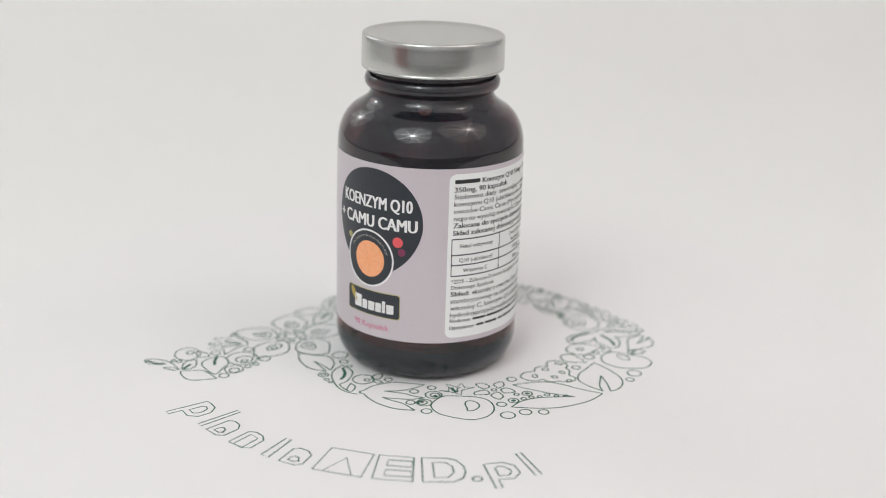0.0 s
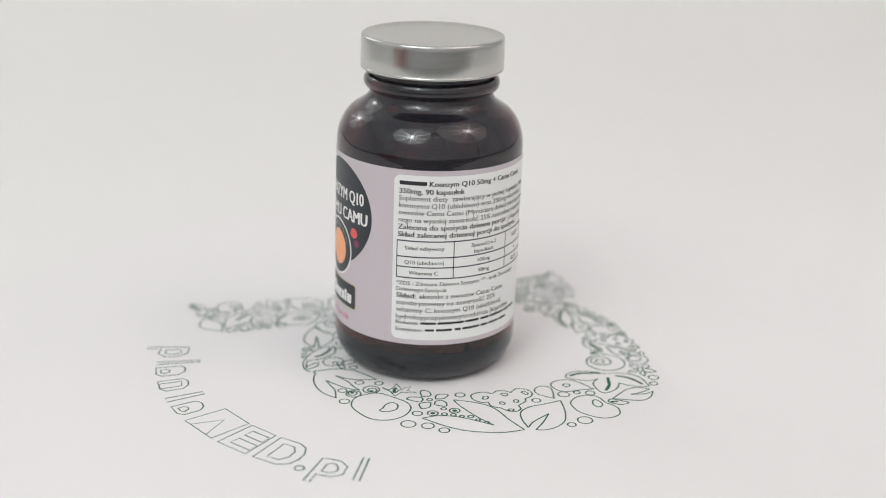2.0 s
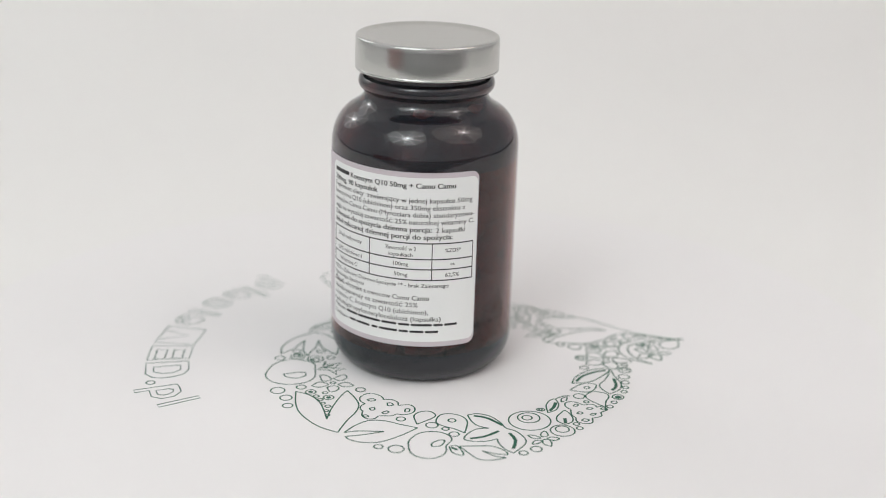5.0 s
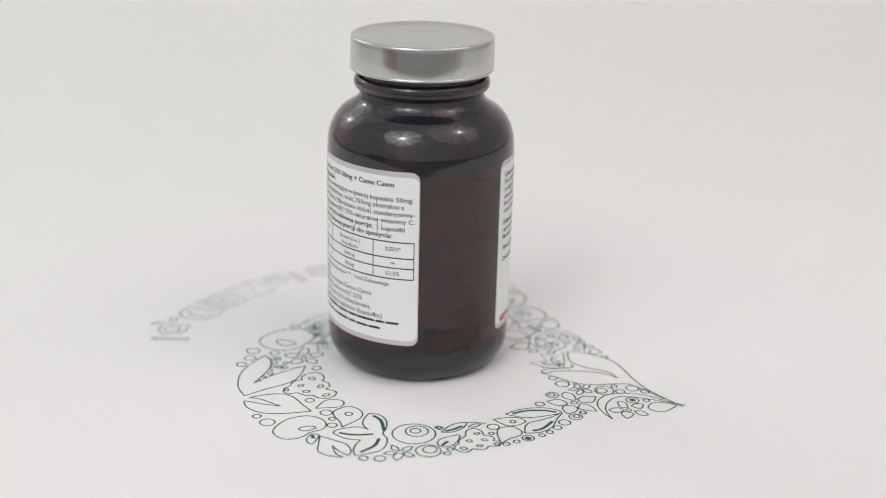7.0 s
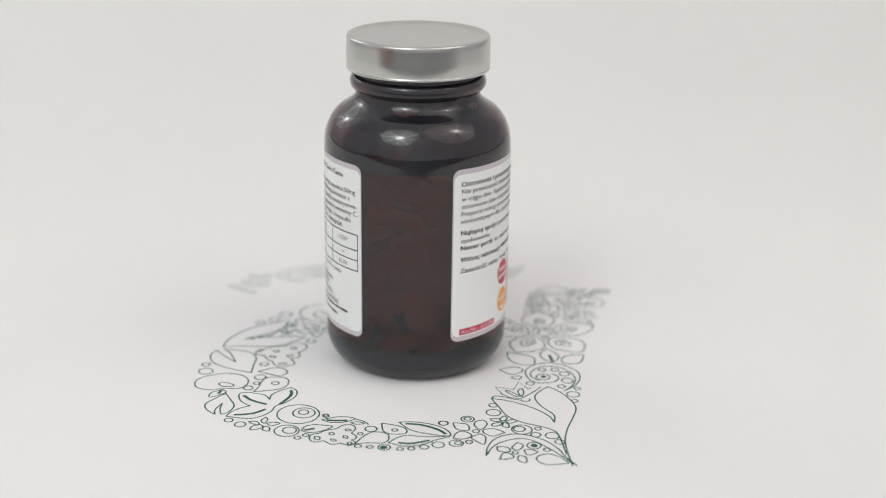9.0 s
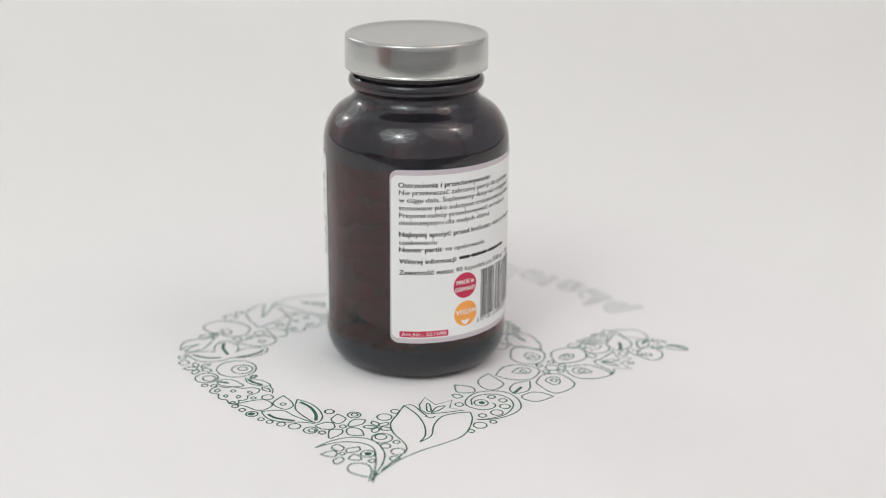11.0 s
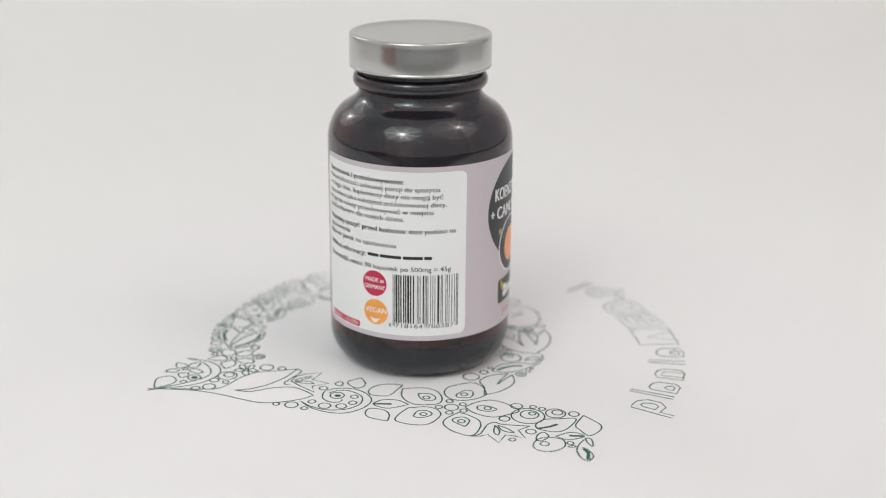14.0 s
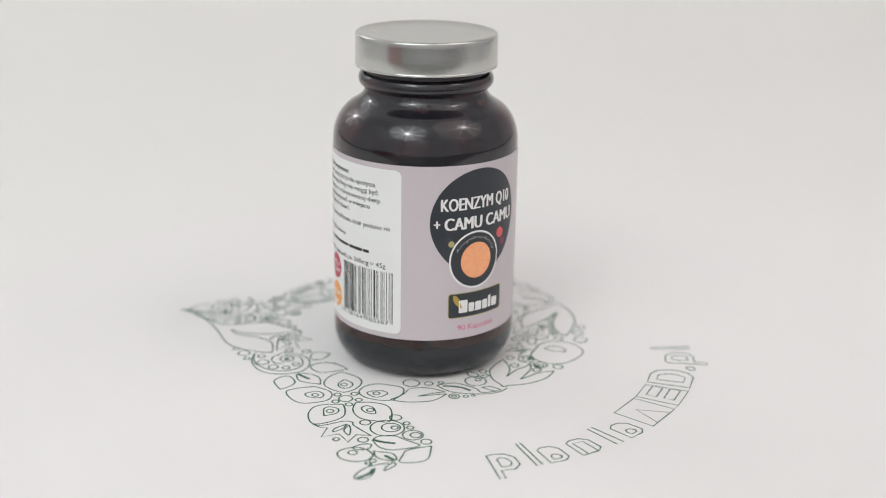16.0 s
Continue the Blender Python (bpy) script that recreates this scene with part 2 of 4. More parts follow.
def write(words, phi0, phi1, base, height, lift, material, parent, bold=0.0, name="text", bend=None):
    """Words from phi0 to phi1 with their foot at base, in capitals of that height, bent on the bottle."""
    plain = words.replace("ż", "z")
    flat = type_mesh(plain)
    co = np.array([v.co for v in flat.vertices])
    faces = [tuple(f.vertices) for f in flat.polygons]
    for i in [i for i, c in enumerate(words) if c == "ż"]:
        ends = []
        for piece in (plain[:i + 1], "z"):
            spare = type_mesh(piece)
            ends.append(max(v.co.x for v in spare.vertices))
            bpy.data.meshes.remove(spare)
        x, w = ends[0] - ends[1] / 2, 0.05
        faces.append(tuple(range(len(co), len(co) + 8)))
        co = np.vstack([co, [(x + w * math.cos(k * math.pi / 4), 0.67 + w * math.sin(k * math.pi / 4), 0) for k in range(8)]])
    x0, x1 = co[:, 0].min(), co[:, 0].max()
    verts, polys = [], []
    for k, shift in enumerate((-bold, 0.0, bold) if bold else (0.0,)):
        polys += [tuple(i + len(verts) for i in f) for f in faces]
        up = lift + 0.000008 * k
        for x, y, _ in co:
            s, h = (x + shift - x0) / (x1 - x0), y / CAP_HEIGHT * height
            verts.append(bend(s, h) if bend else wrap(phi0 + (phi1 - phi0) * s, base + h, up))
    me = bpy.data.meshes.new(name)
    me.from_pydata(verts, [], polys)
    bpy.data.meshes.remove(flat)
    me.materials.append(material)
    ob = new(name, me)
    ob.parent = parent
    return ob


def bottle():
    top = thing("pill_bottle", "dark amber glass pill bottle with silver cap and lilac label", "bottle")
    u = U
    heel = [(0, 0.004 * u), (0.035 * u, 0.003 * u), (0.046 * u, 0.0006 * u), (0.0505 * u, 0.0)]
    heel += arc(0.0505 * u, 0.0225 * u, 0.0171 * u, 0.0225 * u, -75, 0, 11) + [(0.0676 * u, 0.0255 * u)]
    floor_in = [(0.0631 * u, 0.0255 * u), (0.0622 * u, 0.019 * u), (0.057 * u, 0.012 * u), (0.045 * u, 0.0095 * u), (0, 0.0105 * u)]
    seam = 0.1590 * u
    shoulder = [(0.0676 * u, seam), (0.0676 * u, 0.164 * u)]
    shoulder += arc(0.0450 * u, 0.166 * u, 0.0226 * u, 0.0298 * u, 0, 70, 14) + [(0.0492 * u, 0.1966 * u), (0.0466 * u, 0.1988 * u), (0.0450 * u, 0.2014 * u), (0.0443 * u, 0.2045 * u)] + arc(0.0445 * u, 0.2110 * u, 0.0044 * u, 0.0056 * u, -80, 85, 8) + [(0.0440 * u, 0.2215 * u), (0.0440 * u, 0.228 * u), (0.0375 * u, 0.228 * u)]
    shoulder += [(0.0375 * u, 0.222 * u), (0.0375 * u, 0.196 * u), (0.043 * u, 0.190 * u), (0.055 * u, 0.181 * u), (0.0615 * u, 0.168 * u), (0.0631 * u, seam)]

    def joined(*profiles):
        """Several turned shells in one mesh."""
        whole = bmesh.new()
        for profile in profiles:
            bm = lathe(profile, 128, True)
            spare = bpy.data.meshes.new("spare")
            bm.to_mesh(spare)
            bm.free()
            whole.from_mesh(spare)
            bpy.data.meshes.remove(spare)
        return whole

    part("glass_body", joined([(0.0676 * u, 0.0255 * u), (0.0676 * u, 0.10 * u), (0.0676 * u, seam)], [(0.0631 * u, seam), (0.0631 * u, 0.10 * u), (0.0631 * u, 0.0255 * u)]), GLASS, top, "dark amber glass wall", 50)
    part("glass_shoulder", lathe(shoulder, 128, True), NECK_GLASS, top, "thick dark amber glass shoulder and neck", 50)
    part("glass_base", joined(heel, floor_in), THICK_GLASS, top, "thick dark amber glass base", 50)
    # screw cap: a rolled rim below, a flat top with a rounded edge
    cap = [(0.0, 0.2428 * u), (0.040 * u, 0.2428 * u), (0.0462 * u, 0.2431 * u), (0.0482 * u, 0.2439 * u), (0.0492 * u, 0.2442 * u)]
    cap += arc(0.0493 * u, 0.2424 * u, 0.0017 * u, 0.0018 * u, 85, 5, 8)
    cap += [(0.0510 * u, 0.2395 * u), (0.0511 * u, 0.2350 * u), (0.0512 * u, 0.2305 * u), (0.0512 * u, 0.2232 * u)] + arc(0.0504 * u, 0.2212 * u, 0.0009 * u, 0.0011 * u, 50, -180, 10)
    cap += [(0.0494 * u, 0.225 * u), (0.0492 * u, 0.240 * u), (0.0, 0.2405 * u)]
    part("screw_cap", lathe(cap, 128), METAL, top, "satin silver metal screw cap", 35)
    # capsules heaped inside
    bm = bmesh.new()
    rng = random.Random(5)
    for layer in range(11):
        for ring, count in ((0.0522, 8), (0.026, 4)) if layer < 9 else (((0.0440, 7), (0.015, 2)), ((0.0330, 5),))[layer - 9]:
            for k in range(count):
                a = 2 * math.pi * (k + 0.5 * (layer % 2) + rng.uniform(-0.15, 0.15)) / count
                c = Vector((ring * u * math.cos(a), ring * u * math.sin(a), (0.0285 + 0.0158 * layer + rng.uniform(-0.0022, 0.0022)) * u))
                along = Vector((-math.sin(a), math.cos(a), rng.uniform(-0.45, 0.45))).normalized()
                turn = along.to_track_quat("Z", "Y").to_matrix().to_4x4()
                made = bmesh.ops.create_uvsphere(bm, u_segments=10, v_segments=8, radius=0.0033)
                for v in made["verts"]:
                    v.co.z += math.copysign(0.0062, v.co.z) if abs(v.co.z) > 1e-6 else 0
                bmesh.ops.transform(bm, matrix=Matrix.Translation(c) @ turn, verts=made["verts"])
    part("capsules", bm, CAPSULE, top, "heap of reddish brown capsules behind the glass", 60)["kind"] = "stuff"
    label(top)
    return top


def label(top):
    """The wraparound label: lilac paper, two white text panels, the round emblem and all print."""
    u, um = U, 0.001 * U
    paper = part("label", rounded(81.2, 385.0, LABEL_LOW, LABEL_HIGH, 0.0062 * u, 0.00012), LILAC, top, "lilac grey paper label", 40)
    back = part("panel", rounded(281.2, 384.4, 0.0372 * u, 0.1585 * u, 0.005 * u, 0.00016), PANEL, paper, "white composition panel", 40)
    care = part("panel", rounded(82.0, 185.0, 0.0372 * u, 0.1585 * u, 0.005 * u, 0.00016), PANEL, paper, "white storage advice panel", 40)
    L1, L2, L3, L4 = 0.00016, 0.00020, 0.00024, 0.00028
    # emblem
    dr = 0.0381 * u
    dd = math.degrees(dr / R)
    up = lambda p: 0.1205 * u + dr * math.sqrt(max(0.0, 1 - ((p - 234.2) / dd) ** 2))
    down = lambda p: 0.1205 * u - 1.04 * dr * max(0.0, 1 - abs((p - 234.2) / dd) ** 1.9) ** 0.56
    part("emblem", sheet(234.2 - dd, 234.2 + dd, down, up, L1), BLACK, paper, "blue black round emblem")
    part("ring", disc(231.5, 0.0921 * u, 0.0209 * u, L2, 1.02), WHITE, paper, "thin white ring")
    part("ring", disc(231.5, 0.0921 * u, 0.0196 * u, L3, 1.02), BLACK, paper, "black disc")
    slice_ = part("fruit_slice", disc(232.1, 0.0916 * u, 0.0128 * u, L4, 1.04), ORANGE, paper, "printed orange fruit slice")
    for k in range(9):
        bm = bmesh.new()
        ring_pts = []
        for q, rad in ((0, 0.0022), (-14, 0.0060), (-16, 0.0105), (-8, 0.0117), (0, 0.0120), (8, 0.0117), (16, 0.0105), (14, 0.0060)):
            w = radians(40 * k + 10 + q)
            ring_pts.append(bm.verts.new(wrap(232.1 + math.degrees(0.955 * rad * u * math.cos(w) / R), (0.0916 + 0.99 * rad * math.sin(w)) * u, L4 + 0.00003)))
        bm.faces.new(ring_pts)
        part("segment", bm, PEACH, paper)
    part("dot", disc(215.2, 0.1055 * u, 0.0023 * u, L2), OLIVE, paper, "olive printed dot")
    part("dot", disc(251.4, 0.1076 * u, 0.0038 * u, L2), CORAL, paper, "coral printed dot")
    part("dot", disc(254.0, 0.1005 * u, 0.0028 * u, L2), PLUM, paper, "plum printed dot")
    write("KOENZYM Q10", 208.6, 259.9, 0.1298 * u, 0.0094 * u, L2, WHITE, paper, 0.045)
    write("+", 204.6, 207.8, 0.1165 * u, 0.0080 * u, L2, WHITE, paper, 0.045)
    write("CAMU CAMU", 211.0, 263.0, 0.1157 * u, 0.0094 * u, L2, WHITE, paper, 0.045)
    rr = 0.0158 * u

    def round_type(s, y):
        a = radians(157 - 140 * s)
        q = rr + y
        return wrap(231.5 + math.degrees(q * math.cos(a) / R), 0.0921 * u + q * math.sin(a), L4)
    write("Antyoksydanty", 0, 0, 0, 0.0021 * u, L4, GREYP, paper, 0.0, bend=round_type)
    # dark plate with a gold edge, a leaf and white blocks in place of the maker's name
    part("name_plate", rounded(213.6, 253.7, 0.0492 * u, 0.0682 * u, 0.0022 * u, L1), OLIVE, paper, "gold edged plate")
    part("name_plate", rounded(214.1, 253.2, 0.0498 * u, 0.0676 * u, 0.0020 * u, L2), BLACK, paper, "blue black plate")
    part("leaf_mark", sheet(216.6, 222.6, lambda p: (0.0668 - 0.0105 * ((p - 216.6) / 6.0) ** 0.35) * u, lambda p: (0.0668 - 0.0100 * ((p - 216.6) / 6.0) ** 3) * u, L3), OCHRE, paper, "gold leaf mark")
    for p0, p1, hi in ((220.6, 226.4, 0.0625), (227.2, 231.0, 0.0598), (231.8, 236.4, 0.0598), (237.2, 241.3, 0.0598), (242.0, 244.1, 0.0620), (244.9, 249.6, 0.0598)):
        part("name_block", rounded(p0, p1, 0.0530 * u, hi * u, 0.0006 * u, L3), WHITE, paper, "plain white block")
    write("90 Kapsułek", 220.0, 246.8, 0.0395 * u, 0.0045 * u, L1, PINK, paper, 0.0)

    def bar(p0, p1, z, h, m=TEXTK):
        part("print_bar", rounded(p0, p1, z * u, (z + h) * u, 0.0006 * u, L2, 3.0), m, paper)

    def line(words, p0, p1, mid, h, bold=0.009, m=TEXTK):
        write(words, p0, p1, (mid - h / 2) * u, h * u, L2, m, paper, bold)

    B = 0.027
    # composition panel
    bar(284.5, 300.6, 0.1516, 0.0028)
    line("Koenzym Q10 50mg + Camu Camu", 302.2, 369.7, 0.1530, 0.0038, B)
    line("350mg, 90 kapsułek", 284.5, 323.1, 0.1474, 0.0038, B)
    line("Suplement diety  zawierający w jednej kapsułce 50mg", 284.4, 380.6, 0.1424, 0.0036)
    line("koenzymu Q10 (ubichinon) oraz 350mg ekstraktu z", 284.4, 376.0, 0.1372, 0.0036)
    line("owoców Camu Camu (Myrciciara dubia) standaryzowa-", 284.4, 382.0, 0.1320, 0.0036)
    line("nego na wysoką zawartość 25% naturalnej witaminy C.", 284.4, 382.2, 0.1267, 0.0036)
    line("Zalecana do spożycia dzienna porcja:", 284.2, 356.2, 0.1215, 0.0038, B)
    line("2 kapsułki", 358.5, 376.4, 0.1210, 0.0036)
    line("Skład zalecanej dziennej porcji do spożycia:", 284.2, 368.6, 0.1161, 0.0038, B)
    for z in (0.1112, 0.0995, 0.0920, 0.0840):
        part("table_rule", sheet(283.8, 382.0, lambda p: (z - 0.0004) * u, lambda p: (z + 0.0004) * u, L2), TEXTK, paper)
    for p in (283.8, 317.8, 356.7, 382.0):
        part("table_rule", sheet(p - 0.25, p + 0.25, lambda q: 0.0840 * u, lambda q: 0.1112 * u, L2), TEXTK, paper)
    line("Skład odżywczy", 288.6, 312.0, 0.1062, 0.0029)
    line("Zawartość w 2", 328.6, 347.2, 0.1072, 0.0029)
    line("kapsułkach", 330.8, 345.2, 0.1026, 0.0029)
    line("%ZDS*", 364.5, 374.0, 0.1062, 0.0029)
    line("Q10 (ubichinon)", 288.6, 312.0, 0.0957, 0.0029)
    line("100mg", 333.6, 342.8, 0.0957, 0.0029)
    line("**", 367.8, 370.6, 0.0952, 0.0029)
    line("Witamina C", 291.2, 308.4, 0.0880, 0.0029)
    line("50mg", 334.2, 342.4, 0.0880, 0.0029)
    line("62,5%", 364.8, 373.4, 0.0880, 0.0029)
    line("*ZDS - Zalecane Dzienne Spożycie ** - brak Zalecanego", 284.0, 367.1, 0.0800, 0.0030)
    line("Dziennego Spożycia", 284.0, 314.1, 0.0755, 0.0030)
    line("Skład:", 284.0, 296.0, 0.0706, 0.0038, B)
    line("ekstrakt z owoców Camu Camu", 298.0, 355.4, 0.0706, 0.0036)
    line("standaryzownay na zawartość 25%", 284.0, 348.9, 0.0653, 0.0036)
    line("witaminy C, koenzym Q10 (ubichinon),", 284.0, 355.2, 0.0600, 0.0036)
    line("hydroksypropylometyloceluloza (kapsułka)", 284.0, 362.9, 0.0547, 0.0036)
    line("Producent:", 284.0, 297.6, 0.0502, 0.0028, B)
    for p0, p1 in ((299.0, 308.4), (309.4, 325.8), (326.8, 336.2), (337.4, 344.2), (345.0, 357.6), (358.6, 364.2), (365.2, 373.3)):
        bar(p0, p1, 0.0492, 0.0017)
    line("Dystrybutor:", 284.0, 300.4, 0.0449, 0.0028, B)
    for p0, p1 in ((301.8, 307.4), (308.4, 318.4), (320.0, 324.0), (325.0, 336.8), (337.8, 343.4), (344.4, 352.8), (353.8, 361.7)):
        bar(p0, p1, 0.0440, 0.0017)
    # storage panel
    line("Ostrzeżenia i przechowywanie:", 86.5, 146.7, 0.1517, 0.0038, B)
    line("Nie przekraczać zalecanej porcji do spożycia", 86.8, 168.3, 0.1463, 0.0036)
    line("w ciągu dnia. Suplementy diety nie mogą być", 86.8, 170.2, 0.1409, 0.0036)
    line("stosowane jako substytut zróżnicowanej diety.", 86.8, 172.3, 0.1353, 0.0036)
    line("Preparat należy przechowywać w miejscu", 86.8, 164.2, 0.1299, 0.0036)
    line("niedostępnym dla małych dzieci.", 86.8, 146.9, 0.1245, 0.0036)
    line("Najlepiej spożyć przed końcem:", 86.8, 147.9, 0.1159, 0.0038, B)
    line("datę podano na", 149.8, 178.1, 0.1159, 0.0036)
    line("opakowaniu", 86.8, 109.3, 0.1101, 0.0036)
    line("Numer partii:", 86.8, 112.7, 0.1047, 0.0038, B)
    line("na opakowaniu", 114.6, 142.0, 0.1047, 0.0036)
    line("Więcej informacji:", 86.8, 121.9, 0.0960, 0.0038, B)
    for p0, p1 in ((123.4, 131.0), (131.8, 145.2), (146.2, 158.2), (158.9, 163.6)):
        bar(p0, p1, 0.0950, 0.0022)
    line("Zawartość netto:", 86.8, 119.9, 0.0877, 0.0038, B)
    line("90 kapsułek po 500mg = 45g", 121.4, 175.2, 0.0877, 0.0036)
    part("stamp", disc(128.0, 0.0746 * u, 0.0096 * u, L2), MAGENTA, paper, "round crimson stamp")
    write("MADE in", 121.9, 134.2, 0.0758 * u, 0.0034 * u, L3, WHITE, paper, B)
    write("GERMANY", 120.9, 135.2, 0.0704 * u, 0.0034 * u, L3, WHITE, paper, B)
    part("stamp", disc(128.7, 0.0529 * u, 0.0096 * u, L2), AMBERP, paper, "round orange stamp")
    write("VEGAN", 121.6, 136.0, 0.0524 * u, 0.0040 * u, L3, WHITE, paper, B)
    part("leaf_mark", sheet(124.8, 131.6, lambda p: (0.0485 - 0.0042 * math.sin(math.pi * (p - 124.8) / 6.8)) * u, lambda p: (0.0485 - 0.0008 * math.sin(math.pi * (p - 124.8) / 6.8)) * u, L3), WHITE, paper)
    part("stamp", rounded(86.9, 116.8, 0.0382 * u, 0.0428 * u, 0.0006 * u, L2), MAGENTA, paper, "crimson strip")
    write("Art.Nr.: 221090", 88.0, 115.4, 0.0392 * u, 0.0028 * u, L3, PANEL, paper, 0.0)
    # bar code: guards, then seven modules a digit
    odd = ("0001101", "0011001", "0010011", "0111101", "0100011", "0110001", "0101111", "0111011", "0110111", "0001011")
    flip = {"0": "1", "1": "0"}
    code, sides = "8718164780387", "010110"
    bits = "101"
    for c, even in zip(code[1:7], sides):
        mark = odd[int(c)]
        bits += "".join(flip[k] for k in mark)[::-1] if even == "1" else mark
    bits += "01010" + "".join("".join(flip[k] for k in odd[int(c)]) for c in code[7:]) + "101"
    k = 0
    while k < 95:
        n = 1
        while k + n < 95 and bits[k + n] == bits[k]:
            n += 1
        if bits[k] == "1":
            guard = k < 3 or 45 <= k < 50 or k > 91
            p = 140.0 + 40.0 * k / 95
            part("code_bar", sheet(p + 0.02, p + 40.0 * n / 95 - 0.02, lambda q: (0.0440 if guard else 0.0468) * u, lambda q: 0.0832 * u, L2), TEXTK, paper)
        k += n
    write("8", 137.4, 138.8, 0.0432 * u, 0.0032 * u, L2, TEXTK, paper)
    write("718164", 141.4, 158.2, 0.0432 * u, 0.0032 * u, L2, TEXTK, paper)
    write("780387", 160.6, 177.4, 0.0432 * u, 0.0032 * u, L2, TEXTK, paper)


# ---- the printed sheet on the turntable ----
def turning_sheet():
    top = thing("printed_sheet", "round white paper sheet with green outline drawing, on the turntable", "paper sheet")
    r = 0.165
    part("paper", lathe([(0, -0.0005), (r - 0.0002, -0.0005), (r, -0.0003), (r - 0.0002, 0.0), (0.08, 0.0), (0, 0.0)], 160), PAPER, top, "matt white paper")
    return top


# ---- the drawing: outlines in dark green ink, in millimetres on the sheet ----
LINE = 0.48


def ribbon(points, width, closed=False):
    """A flat line of ink along the points, as vertices and faces."""
    p = [Vector(q) for q in points]
    n = len(p)
    verts, faces = [], []
    for i in range(n):
        a, b = (p[i - 1], p[(i + 1) % n]) if closed else (p[max(i - 1, 0)], p[min(i + 1, n - 1)])
        d = b - a
        d = d.normalized() if d.length > 1e-6 else Vector((1, 0))
        s = Vector((-d.y, d.x)) * width / 2
        verts += [p[i] + s, p[i] - s]
    for i in range(n if closed else n - 1):
        j = (i + 1) % n
        faces.append((2 * i, 2 * i + 1, 2 * j + 1, 2 * j))
    return verts, faces


def flow(numbers, closed):
    """A smooth curve through x, y, x, y ..."""
    p = [Vector(numbers[i:i + 2]) for i in range(0, len(numbers), 2)]
    n = len(p)
    pts = []
    for i in range(n if closed else n - 1):
        a, b, c, d = (p[(i + k) % n] if closed else p[min(max(i + k, 0), n - 1)] for k in (-1, 0, 1, 2))
        for k in range(6):
            s = k / 6
            pts.append(0.5 * (2 * b + (c - a) * s + (2 * a - 5 * b + 4 * c - d) * s * s + (3 * b - a - 3 * c + d) * s ** 3))
    return pts if closed else pts + [p[-1]]


def sweep(*numbers):
    return ribbon(flow(numbers, False), LINE)


def heavy(*numbers):
    return ribbon(flow(numbers, False), LINE * 2.2)


def loop(*numbers):
    return ribbon(flow(numbers, True), LINE, True)


def zigzag(*numbers):
    return ribbon([numbers[i:i + 2] for i in range(0, len(numbers), 2)], LINE)


def ring(x, y, r):
    n = 28
    return ribbon([(x + r * math.cos(2 * math.pi * i / n), y + r * math.sin(2 * math.pi * i / n)) for i in range(n)], LINE, True)


def spot(x, y, r):
    n = 16
    return [Vector((x + r * math.cos(2 * math.pi * i / n), y + r * math.sin(2 * math.pi * i / n))) for i in range(n)], [tuple(range(n))]


